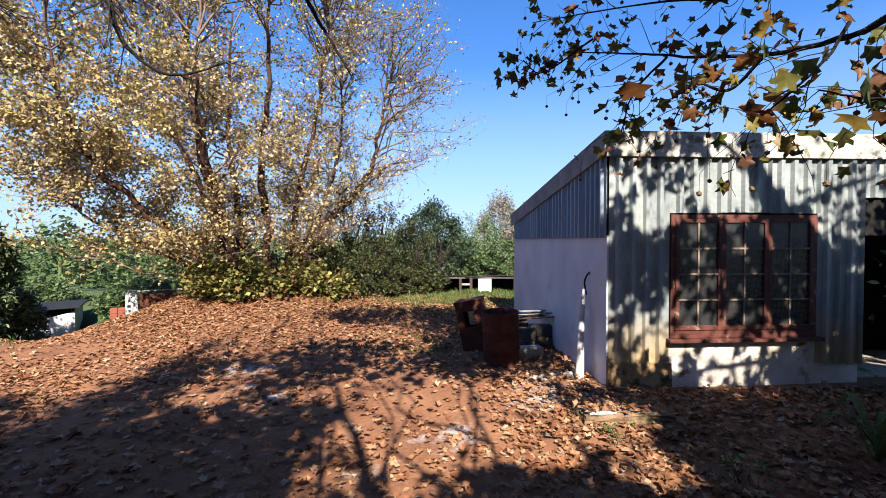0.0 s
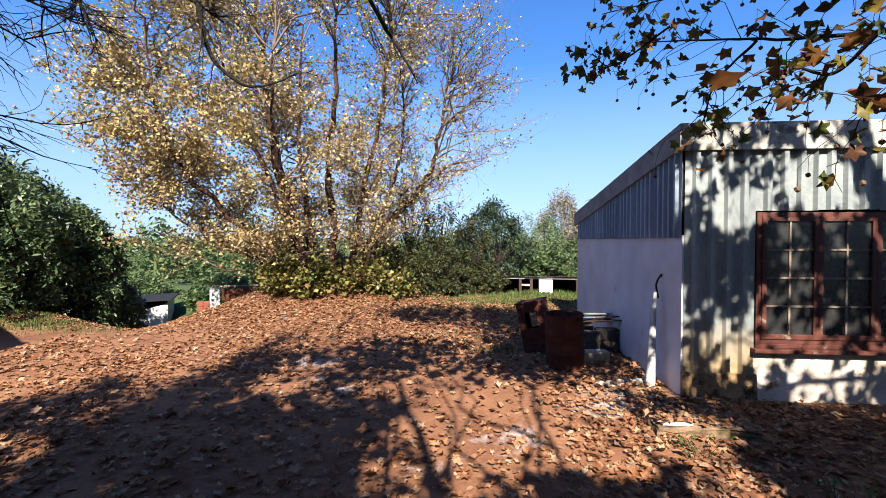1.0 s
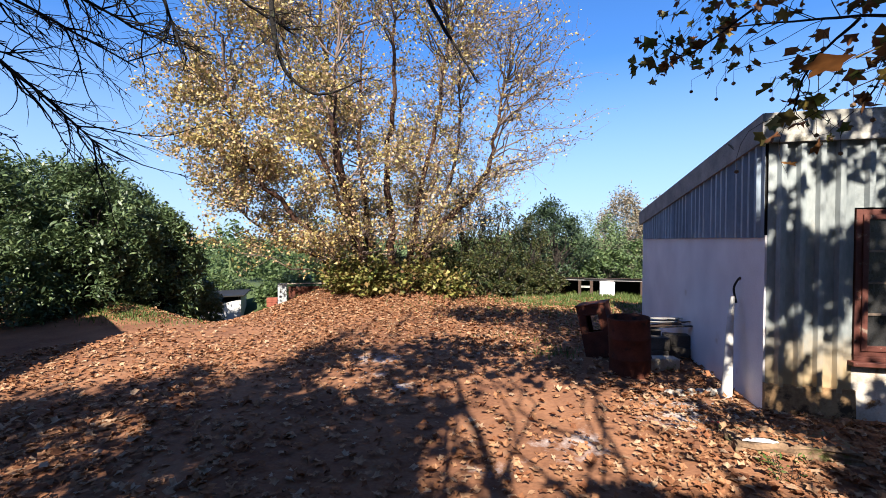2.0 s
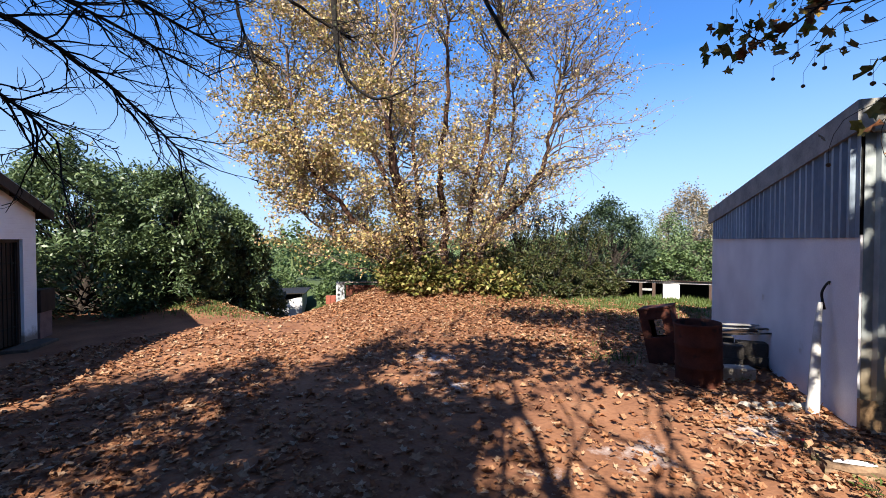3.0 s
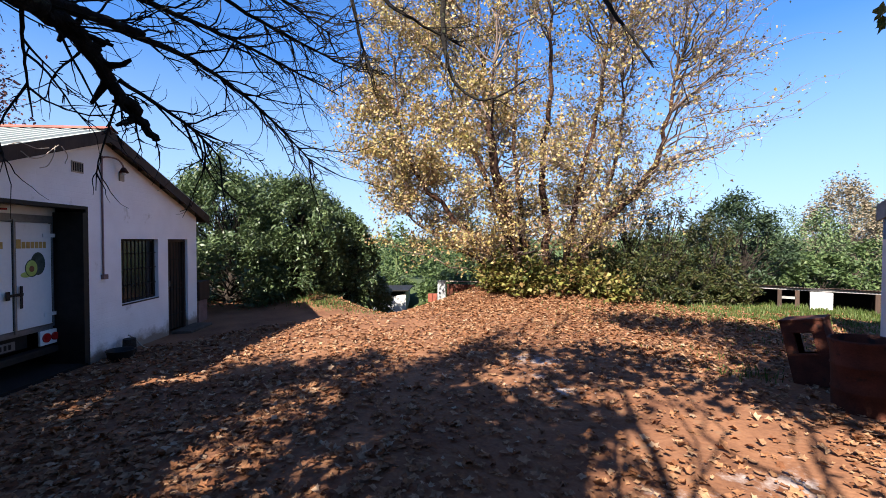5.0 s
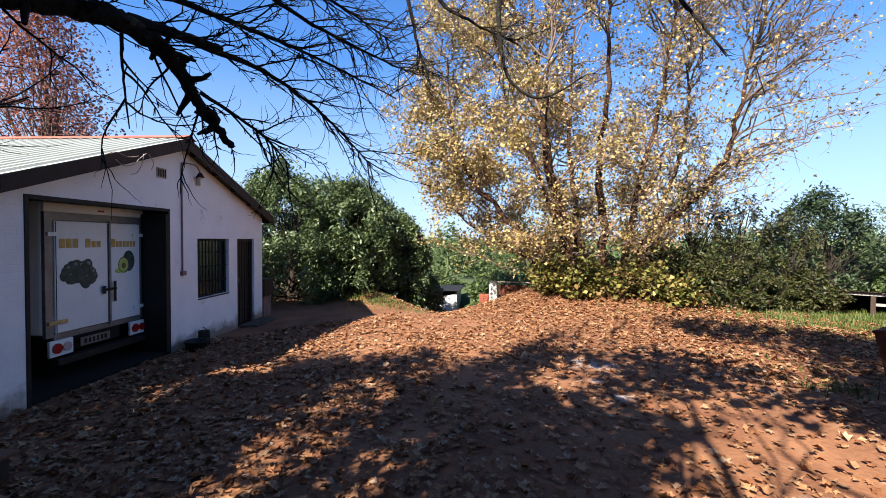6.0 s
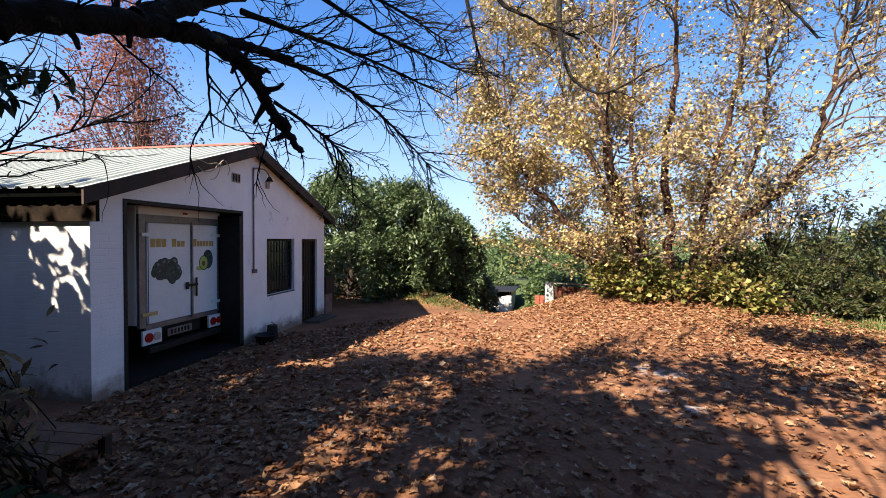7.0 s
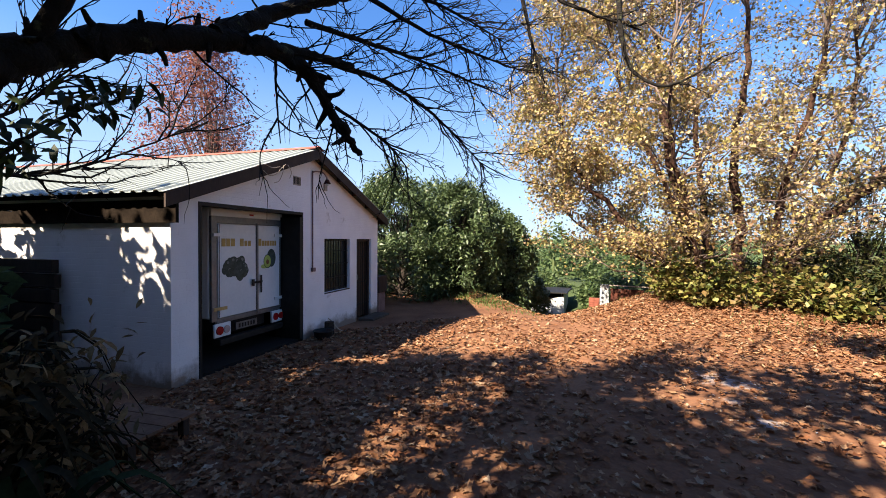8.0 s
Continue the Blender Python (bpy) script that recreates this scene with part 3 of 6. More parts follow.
for x, w, z0, z1 in ((0.02, 0.38, 0.33, 3.12), (0.40, 0.46, 0.30, 3.12), (0.86, 0.72, 2.36, 3.12), (1.58, 0.70, 2.37, 3.12), (2.28, 0.68, 2.36, 3.12), (2.96, 0.35, 0.30, 3.12), (3.31, 0.33, 0.28, 3.12), (3.64, 0.76, 2.58, 3.12), (4.40, 0.76, 2.58, 3.12), (5.16, 0.76, 0.2, 3.12), (5.92, 0.58, 0.2, 3.12)):
    piece("cladding_sheet", sheet_mesh(w, z1 - z0, TIN if z0 > 1 else TINLOW), shed, upright(x, z0, -0.012), "grey-green ribbed tin cladding")
# side cladding: ribbed sheets over the white wall, cut along the roof slope
y = 0.0
while y < SD - 0.05:
    w = min(0.76, SD - y)
    bm = ribbed(w, 1.0, 0.16, 0.042)
    for v in bm.verts:
        yy = y + v.co.x
        v.co = Vector((-v.co.z - 0.012, yy, 2.06 - 0.03 + v.co.y * (shed_roof(yy) - 2.06)))
    bmesh.ops.recalc_face_normals(bm, faces=bm.faces[:])
    part("cladding_sheet", bm, BLUETIN, shed, "blue-grey ribbed tin cladding")
    y += 0.76
# black sheet behind the side cladding, shade put into its colour
part("gable_lining", slab(bmesh.new(), [(0.0, 2.06), (SD, 2.06), (SD, ZB - 0.05), (0.0, ZF - 0.1)], 0.02, 0.06), SHADEBLACK, shed)
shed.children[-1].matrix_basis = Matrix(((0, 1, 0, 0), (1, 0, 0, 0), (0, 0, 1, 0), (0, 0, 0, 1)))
# fascias and roof
part("front_fascia", a_box(-0.06, -0.085, 3.10, SW + 0.1, -0.045, 3.435, 0.006), FASCIA, shed, "lichen-stained pale fascia board")
bm = slab(bmesh.new(), [(-0.085, 3.43), (-0.085, 3.12), (SD + 0.25, 2.36), (SD + 0.25, 2.67)], -0.08, -0.045)
bmesh.ops.transform(bm, matrix=Matrix(((0, 1, 0, 0), (1, 0, 0, 0), (0, 0, 1, 0), (0, 0, 0, 1))), verts=bm.verts)
bmesh.ops.recalc_face_normals(bm, faces=bm.faces[:])
part("side_fascia", bm, GREYBOARD, shed, "grey weathered fascia board")
x = -0.04
while x < SW:
    bm = ribbed(0.76, SD + 0.3, 0.19, 0.03)
    for v in bm.verts:
        yy = v.co.y - 0.06
        v.co = Vector((x + v.co.x, yy, shed_roof(yy) + 0.06 + v.co.z))
    part("roof_sheet", bm, BLUETIN, shed)
    x += 0.76

# shed window: three red-brown casements of two by four panes
GLASS = bpy.data.materials.new("dusty_window_glass")
GLASS.use_nodes = True
gb = GLASS.node_tree.nodes["Principled BSDF"]
gb.inputs["Base Color"].default_value = (0.025, 0.025, 0.025, 1)
gb.inputs["Roughness"].default_value = 0.12
gb.inputs["Specular IOR Level"].default_value = 0.6
gn = GLASS.node_tree.nodes.new("ShaderNodeTexNoise")
gn.inputs["Scale"].default_value = 5.0
gr = GLASS.node_tree.nodes.new("ShaderNodeMapRange")
gr.inputs[3].default_value, gr.inputs[4].default_value = 0.05, 0.5
GLASS.node_tree.links.new(gn.outputs["Fac"], gr.inputs[0])
GLASS.node_tree.links.new(gr.outputs[0], gb.inputs["Roughness"])

win = part("window", a_box(WIN[0], -0.035, WIN[2] - 0.05, WIN[1], 0.12, WIN[2], 0.006), REDWOOD, shed, "red-brown timber window, three casements")
x0, x1, z0, z1 = WIN
for xa, xb, za, zb in ((x0, x0 + 0.06, z0, z1), (x1 - 0.06, x1, z0, z1), (x0 + 0.06, x1 - 0.06, z1 - 0.06, z1), (x0 + 0.06, x1 - 0.06, z0, z0 + 0.06)):
    part("window_frame", a_box(xa, -0.03, za, xb, 0.10, zb, 0.005), REDWOOD, win)
part("window_sill", a_box(x0 - 0.05, -0.11, z0 - 0.10, x1 + 0.06, 0.02, z0 - 0.052, 0.008), REDWOOD, win)
cw = (x1 - x0 - 0.12) / 3
for c in range(3):
    ca, cb = x0 + 0.06 + c * cw, x0 + 0.06 + (c + 1) * cw
    for xa, xb in ((ca, ca + 0.055), (cb - 0.055, cb)):
        part("casement_stile", a_box(xa, -0.045, z0 + 0.06, xb, 0.0, z1 - 0.06, 0.005), REDWOOD, win)
    zz = [z0 + 0.06, z1 - 0.06]
    for za, zb in ((zz[0], zz[0] + 0.06), (zz[1] - 0.05, zz[1])):
        part("casement_rail", a_box(ca + 0.055, -0.045, za, cb - 0.055, 0.0, zb, 0.005), REDWOOD, win)
    ph = (zz[1] - zz[0] - 0.11) / 4
    for r in range(1, 4):
        zr = zz[0] + 0.06 + r * ph
        part("glazing_bar", a_box(ca + 0.055, -0.036, zr - 0.012, cb - 0.055, -0.008, zr + 0.012), PUTTY, win)
    xm = (ca + cb) / 2
    part("glazing_bar", a_box(xm - 0.012, -0.034, zz[0] + 0.06, xm + 0.012, -0.006, zz[1] - 0.05), PUTTY, win)
    for r in range(4):
        for s in range(2):
            pa, pb = (ca + 0.055, xm - 0.012) if s == 0 else (xm + 0.012, cb - 0.055)
            pz = zz[0] + 0.06 + r * ph
            part("pane", a_box(pa, -0.018, pz, pb, -0.013, pz + ph), GLASS, win)


# ---- trees ----
def curve(p, q, sag=0.0, steps=6, rough=0.05):
    """A crooked line from p to q that bows up by sag of its length."""
    p, q = np.asarray(p, float), np.asarray(q, float)
    long = np.linalg.norm(q - p)
    out = []
    for u1 in np.linspace(0, 1, steps + 1):
        bow = math.sin(math.pi * u1)
        out.append(p + (q - p) * u1 + np.array([0, 0, sag * long]) * bow + rng.normal(size=3) * rough * long * bow * 0.5)
    return np.array(out)


def smooth_line(pts, steps=5):
    """A rounded line through a few control points."""
    pts = np.asarray(pts, float)
    ext = np.vstack([2 * pts[0] - pts[1], pts, 2 * pts[-1] - pts[-2]])
    out = []
    for i in range(1, len(ext) - 2):
        a, b, c, d = ext[i - 1], ext[i], ext[i + 1], ext[i + 2]
        for t in np.linspace(0, 1, steps, endpoint=False):
            out.append(0.5 * (2 * b + (c - a) * t + (2 * a - 5 * b + 4 * c - d) * t * t + (3 * b - a - 3 * c + d) * t ** 3))
    return np.array(out + [pts[-1]])


def volume_tree(name, at, stems, targets, label, leaf, wood, wood2, leaf_size, shape, twigs, per_twig, twig_len, thin=None, keep=None, clump=0, group="", hang=0.2, clearing=None):
    """A tree whose branches reach from its stems to every target. stems: rows of control points and a foot radius."""
    tree = thing(name, at, 0, label, "tree", group)
    lines, fine, leafs = [], Cloud(), []
    for k, (pts, radius) in enumerate(stems):
        line = smooth_line(pts)
        line[1:] += rng.normal(size=line[1:].shape) * 0.04
        c = Cloud()
        c.tube(line, radius * np.linspace(1, 0.14, len(line)) ** 0.9, 10)
        c.mesh("trunk" if k == 0 else "limb", wood, tree, smooth=True)
        lines.append(line)
    nodes = np.concatenate([ln[2:] for ln in lines])
    for e in targets:
        gap = e - nodes
        dist = np.linalg.norm(gap, axis=1)
        cost = dist + 2.0 * np.maximum(0, 0.35 * np.hypot(gap[:, 0], gap[:, 1]) - gap[:, 2])
        pick = nodes[np.argsort(cost)[rng.integers(0, 4)]]
        b = curve(pick, e, rng.uniform(-0.02, 0.10), 7, 0.10)
        long = np.linalg.norm(e - pick)
        fine.tube(b, np.linspace(min(0.012 + 0.010 * long, 0.034), 0.006, 8), 5)
        if clump:
            leafs += list(e + rng.normal(size=(int(clump * rng.uniform(0.5, 1.5)), 3)) * np.array([0.34, 0.34, 0.26]))
        for _ in range(twigs):
            p2, w2 = along(b, rng.uniform(0.3, 1.0))
            tw = wander(p2, side_way(w2, rng.uniform(0.2, 1.0)) + np.array([0, 0, 0.25]), twig_len * rng.uniform(0.5, 1.4), 5, 0.45, 0.25)
            if keep and not keep(tw[-1] + np.array(at)):
                continue
            fine.tube(tw, np.linspace(0.008, 0.0025, 6), 3)
            k = per_twig * (thin(tw[-1] + np.array(at)) if thin else 1) * rng.uniform(0.4, 1.6)
            leafs += [along(tw, u1)[0] + rng.normal(size=3) * 0.10 for u1 in rng.uniform(0.1, 1.0, int(round(k)))]
    if clearing:
        leafs = [p for p in leafs if not clearing(p + np.array(at))]
    fine.mesh("twigwork", wood2, tree)
    c = Cloud()
    c.leaves(leafs, leaf_size, shape, 0.1, hang)
    c.mesh("crown", leaf, tree)
    return tree


# the great plane tree on the mound; its crown is laid out across and along the line of sight
HERO = np.array((-6.3, 13.6, 0.30))
ACROSS, DEEP = np.array((0.90, 0.44, 0)), np.array((-0.44, 0.90, 0))


def hero_at(a, z, d=0.0):
    return ACROSS * a + DEEP * d + np.array((0, 0, z))


hero_stems = [
    ([hero_at(-0.3, -0.4), hero_at(-0.6, 1.4), hero_at(-1.0, 3.2), hero_at(-1.5, 6.0), hero_at(-1.9, 9.5, 0.3)], 0.31),
    ([hero_at(0.5, -0.4, 0.3), hero_at(0.55, 2.0), hero_at(0.4, 4.5), hero_at(0.7, 7.5), hero_at(0.5, 10.8)], 0.17),
    ([hero_at(1.3, -0.3), hero_at(1.9, 1.6), hero_at(2.7, 2.6), hero_at(3.6, 3.5), hero_at(4.3, 5.0), hero_at(4.7, 7.5)], 0.22),
    ([hero_at(-0.6, -0.4, -0.3), hero_at(-1.5, 1.3, -0.6), hero_at(-2.8, 2.7, -1.0), hero_at(-4.1, 4.4, -1.2), hero_at(-4.6, 7.0, -1.0)], 0.14),
    ([hero_at(-0.2, -0.3, 0.6), hero_at(-0.3, 2.5, 1.2), hero_at(-0.6, 6.0, 1.8), hero_at(-0.4, 10.0, 2.2)], 0.15),
    ([hero_at(0.8, -0.3, -0.3), hero_at(1.3, 2.4, -1.0), hero_at(1.9, 5.5, -1.5), hero_at(2.4, 9.0, -1.4)], 0.13),
    ([hero_at(-0.8, -0.3, 0.2), hero_at(-2.0, 1.0, 0.7), hero_at(-3.6, 1.9, 1.0), hero_at(-5.0, 2.9, 1.0)], 0.10),
    ([hero_at(-0.3, -0.3, 0.0), hero_at(-1.2, 3.0, 0.4), hero_at(-2.7, 6.5, 0.6), hero_at(-3.3, 10.0, 0.6)], 0.12),
    ([hero_at(1.0, -0.3, 0.6), hero_at(2.2, 2.2, 1.2), hero_at(3.3, 5.5, 1.6), hero_at(3.4, 9.0, 1.6)], 0.12),
    ([hero_at(-0.2, -0.2, -0.5), hero_at(-0.7, 2.2, -1.6), hero_at(-1.2, 4.2, -2.8), hero_at(-1.2, 6.5, -3.4)], 0.10),
]
hero_targets = []
while len(hero_targets) < 380:
    a, z, d = rng.uniform(-7.8, 8.8), rng.uniform(1.0, 12.0), rng.uniform(-4.2, 4.2)
    left = np.interp(z, (1.0, 2.2, 4, 6, 9, 12), (2.4, 4.6, 6.9, 7.7, 6.9, 5.0))
    right = np.interp(z, (1.0, 3, 5, 7, 9, 12), (2.0, 5.2, 7.8, 8.8, 8.2, 6.0))
    wide = left if a < 0 else right
    r = (a / wide) ** 2 + (d / 4.2) ** 2
    if 0.10 < r < 1.0:
        hero_targets.append(hero_at(a, z, d))

for _ in range(46):
    a, d = rng.uniform(-5.2, 3.6), rng.uniform(-2.2, 2.8)
    hero_targets.append(hero_at(a, rng.uniform(1.3, 4.6), d))


def hero_thin(p):
    """Leaves are thick low and on one side, sparse at the top and towards the shed."""
    side = (p[0] - HERO[0]) * 0.9 + (p[1] - HERO[1]) * 0.44
    return float(np.clip(1.0 - 0.13 * side - 0.05 * max(p[2] - 5, 0), 0.18, 1.6)) * float(np.interp(p[2], (1.5, 4.0), (0.65, 1.0)))


volume_tree("plane_tree", HERO, hero_stems, hero_targets, "great many-stemmed plane tree with thinning yellow autumn leaves", GOLD_LEAF, TRUNK, TWIG, 0.097, LOBES, 15, 16, 1.0, hero_thin)

# suckers and low yellow-green growth round its foot
SUCKER = leaf_material("yellow_green_sucker_leaves", [(0.122, 0.14, 0.0328), (0.225, 0.206, 0.0515), (0.0842, 0.112, 0.0234), (0.206, 0.131, 0.0468), (0.0562, 0.0842, 0.0187), (0.281, 0.253, 0.0842), (0.131, 0.0702, 0.0328)], 0.55, 0.35)


def shrub(name, at, size, label, leaf, leaf_size, count, shape=PLAIN, stems=14, wood=BARK, category="shrub", group="", hang=0.25, low=0.0, tight=1.0):
    """A bush: thin stems from the foot and leaves gathered in uneven clumps on a rough dome."""
    ob = thing(name, at, 0, label, category, group)
    c, t = Cloud(), Cloud()
    sx, sy, sz = size
    ends = []
    for _ in range(stems):
        a, r = rng.uniform(0, 2 * math.pi), math.sqrt(rng.uniform(0, 1))
        e = np.array([sx * r * math.cos(a), sy * r * math.sin(a), sz * (1.05 - 0.55 * r * r) * rng.uniform(0.6, 1.05)])
        p = np.array([e[0] * 0.25, e[1] * 0.25, -0.1])
        line = np.array([p + (e - p) * q + rng.normal(size=3) * 0.06 * sz * math.sin(math.pi * q) for q in np.linspace(0, 1, 6)])
        t.tube(line, np.linspace(0.03, 0.007, 6) * max(0.15, sz / 2), 4)
        ends.append(line)
    clumps = []
    for _ in range(max(8, int(count / 26 * tight))):
        line = ends[rng.integers(len(ends))]
        q = rng.uniform(0.35, 1.0)
        clumps.append(along(line, q)[0] + rng.normal(size=3) * np.array([sx, sy, sz]) * 0.13)
    clumps = np.array(clumps)
    pts = clumps[rng.integers(len(clumps), size=count)] + rng.normal(size=(count, 3)) * 0.08 * tight * (sx + sz)
    pts[:, 2] = np.where(pts[:, 2] < low, low + rng.uniform(0, 0.3, count), pts[:, 2])
    c.leaves(pts, leaf_size, shape, 0.25, hang)
    tagged(t.mesh("stem", wood, ob), kind="stuff")
    c.mesh("foliage", leaf, ob)
    return ob


def on_ground(x, y, dz=0.0):
    return (x, y, float(ground_z(x, y)) + dz)


for x, y, s in ((-7.1, 12.6, 1.0), (-6.0, 12.4, 1.15), (-4.8, 12.9, 1.2), (-6.8, 13.0, 1.25), (-3.7, 12.9, 0.9)):
    shrub("sucker_bush", on_ground(x, y), (0.95 * s, 0.8 * s, 1.15 * s), "yellow-green leafy suckers at the tree's foot", SUCKER, 0.15, 1100, LOBES, group="suckers at the tree's foot")
SCRUB = leaf_material("brown_green_scrub_leaves", [(0.0153, 0.0255, 0.0085), (0.0272, 0.0408, 0.0119), (0.0638, 0.0723, 0.0204), (0.0213, 0.0289, 0.011), (0.085, 0.0808, 0.0255), (0.034, 0.0255, 0.0127)], 0.5, 0.25)
for x, y, s in ((-7.9, 15.2, 0.8), (-6.6, 15.6, 0.95), (-5.2, 15.4, 0.95), (-4.4, 14.8, 0.9), (-3.2, 13.7, 0.9), (-1.9, 14.5, 0.7), (-3.0, 15.2, 1.4), (-0.5, 15.6, 0.6), (-1.6, 15.8, 0.85)):
    shrub("dark_bush", on_ground(x, y), (1.3 * s, 1.1 * s, 1.75 * s), "dark green scrubby bush beside the plane tree", SCRUB, 0.125, 3600, LONG, 26, group="dark scrub", tight=0.42)


# ---- avocado trees beside the house ----
def leafy_tree(name, at, width, height, label, leaf, leaf_size, count, shape=LONG, clumps=60, base=0.12, group="", wood=BARK, category="tree", cone=0.0, stand=0.0, tuft=0.135):
    """A full tree: trunk, limbs to every clump, and leaves in clumps on an uneven dome."""
    ob = thing(name, at, 0, label, category, group)
    t, c, limbs = Cloud(), Cloud(), Cloud()
    pts = wander((0, 0, -0.3), (0.05, 0.02, 1), height * 0.62, 6, 0.15)
    t.tube(pts, (0.05 + 0.022 * height) * np.linspace(1, 0.3, 7), 8)
    centres = []
    while len(centres) < clumps:
        a, u1 = rng.uniform(0, 2 * math.pi), rng.uniform(base, 1.0)
        r = (math.sin(math.pi * min(1, 0.16 + 0.84 * u1) ** 0.8) ** 0.55 if not cone else (1.02 - u1) ** cone) * rng.uniform(0.45, 1.0) ** 0.4
        centres.append((width * r * math.cos(a) * rng.uniform(0.85, 1.12), width * r * math.sin(a), height * (stand + (1 - stand) * u1) * rng.uniform(0.93, 1.06)))
    centres = np.array(centres)
    for e in centres[::2]:
        p = along(pts, min(0.98, max(0.15, e[2] / height * 0.8)))[0]
        line = np.array([p + (e - p) * q + rng.normal(size=3) * 0.05 * width * math.sin(math.pi * q) for q in np.linspace(0, 1, 5)])
        limbs.tube(line, np.linspace(min(0.012 * height, 0.034), 0.006, 5), 4)
    size = np.array([width, width, height * 0.62]) * tuft
    at_clump = centres[rng.integers(len(centres), size=count)]
    c.leaves(at_clump + rng.normal(size=(count, 3)) * size, leaf_size, shape, 0.2, 0.35)
    t.mesh("trunk", wood, ob, smooth=True)
    tagged(limbs.mesh("branchwork", wood, ob, smooth=True), kind="stuff")
    c.mesh("crown", leaf, ob)
    return ob


AVOS = ((-13.3, 6.5, 1.9, 4.3, 8500), (-12.6, 8.5, 1.8, 3.6, 7500), (-15.4, 7.2, 2.4, 4.3, 6000), (-13.7, 10.4, 1.7, 3.9, 6200), (-15.4, 9.6, 2.2, 4.4, 5200), (-12.2, 10.5, 1.25, 3.2, 6200), (-12.3, 11.7, 0.85, 2.0, 2600))
for x, y, w, h, k in AVOS:
    leafy_tree("avocado_tree", on_ground(x, y), w, h, "dense dark green avocado tree beside the house", AVO_LEAF, 0.14, int(2.4 * k), group="avocado trees by the house", clumps=150, base=0.03, tuft=0.075)


for x, y, w, h, k in ((-3.4, 15.4, 1.1, 3.9, 3000), (-2.3, 16.2, 0.9, 3.3, 2400), (-1.2, 16.4, 0.9, 2.9, 2600)):
    leafy_tree("sapling", on_ground(x, y), w, h, "slender dark sapling behind the scrub", SCRUB, 0.11, k, group="saplings in the scrub", clumps=60, base=0.2, tuft=0.07, stand=0.15)


# ---- valley, orchard and far woods ----
def woods(name, spots, label, leaf, leaf_size, per, kind="stuff"):
    """Many far treetops as one mesh: each a dome of leaf tufts over a stem."""
    c = Cloud()
    for x, y, w, h in spots:
        z = float(ground_z(x, y))
        a, u1 = rng.uniform(0, 2 * math.pi, per), rng.uniform(0.15, 1, per)
        r = w * np.sin(np.pi * np.minimum(1, 0.2 + 0.8 * u1)) ** 0.6 * rng.uniform(0.6, 1.05, per)
        p = np.stack([x + r * np.cos(a), y + r * np.sin(a), z + h * u1 * rng.uniform(0.9, 1.1, per)], 1)
        c.leaves(p, leaf_size, PLAIN, 0.2, 0.1, 0.5)
        c.tube([(x, y, z - 0.5), (x, y, z + h * 0.6)], [0.15, 0.08], 5)
    return tagged(c.mesh(name, leaf), label, "woods", kind=kind)


def sector(n, a0, a1, d0, d1):
    a, d = np.radians(rng.uniform(a0, a1, n)), np.sqrt(rng.uniform(d0 * d0, d1 * d1, n))
    return list(zip(-np.sin(a) * d, np.cos(a) * d))


woods("orchard", [(x, y, rng.uniform(1.8, 2.6), rng.uniform(3.2, 4.6)) for x, y in sector(230, -16, 66, 30, 85)], "rows of green orchard trees in the valley", GREEN_LEAF, 0.38, 520)
woods("far_woods", [(x, y, rng.uniform(3.5, 6), rng.uniform(4.5, 7.5)) for x, y in sector(420, -35, 80, 80, 330)], "green woods on the far slope, haze in the leaf colour", FAR_LEAF, 0.85, 320)
woods("hill_woods", [(x, y, rng.uniform(7, 11), rng.uniform(6, 10)) for x, y in sector(420, -40, 85, 330, 700)], "distant wooded hills, haze in the leaf colour", FAR_LEAF, 2.7, 95)

def topped(name, x, y, w, top, *rest, **more):
    """A tree that stands on the slope and reaches up to the level top."""
    z = float(ground_z(x, y))
    return leafy_tree(name, (x, y, z), w, top - z, *rest, **more)


topped("conifer", -0.5, 24.5, 3.9, 4.1, "dark feathery conifer behind the scrub", DARK_LEAF, 0.17, 11000, LONG, 110, 0.12, cone=0.75, tuft=0.055)
# the farther trees take FAR_LEAF, whose paleness is painted haze
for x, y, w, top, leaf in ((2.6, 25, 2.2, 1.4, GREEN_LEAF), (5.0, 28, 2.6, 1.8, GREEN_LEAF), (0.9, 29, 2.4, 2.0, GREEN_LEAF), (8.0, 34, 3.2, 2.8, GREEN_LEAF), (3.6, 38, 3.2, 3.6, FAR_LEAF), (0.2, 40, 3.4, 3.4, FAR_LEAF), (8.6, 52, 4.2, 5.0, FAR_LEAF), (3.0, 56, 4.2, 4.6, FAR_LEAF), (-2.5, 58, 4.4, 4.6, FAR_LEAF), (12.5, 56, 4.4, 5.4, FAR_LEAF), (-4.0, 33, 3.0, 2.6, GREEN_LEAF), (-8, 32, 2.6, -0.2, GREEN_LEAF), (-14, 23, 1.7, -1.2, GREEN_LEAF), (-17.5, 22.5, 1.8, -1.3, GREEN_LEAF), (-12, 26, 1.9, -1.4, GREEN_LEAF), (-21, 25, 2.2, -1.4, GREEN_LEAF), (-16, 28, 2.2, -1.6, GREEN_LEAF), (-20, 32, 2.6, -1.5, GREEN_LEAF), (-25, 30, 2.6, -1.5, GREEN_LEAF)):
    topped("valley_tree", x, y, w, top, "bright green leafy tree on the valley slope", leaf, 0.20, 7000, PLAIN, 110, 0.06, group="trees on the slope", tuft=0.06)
topped("pale_tree", 6.2, 46, 3.2, 6.4, "tall grey-brown tree with sparse dry foliage", PALE_LEAF, 0.22, 9000, PLAIN, 150, 0.30, stand=0.2, wood=TWIG, tuft=0.06)
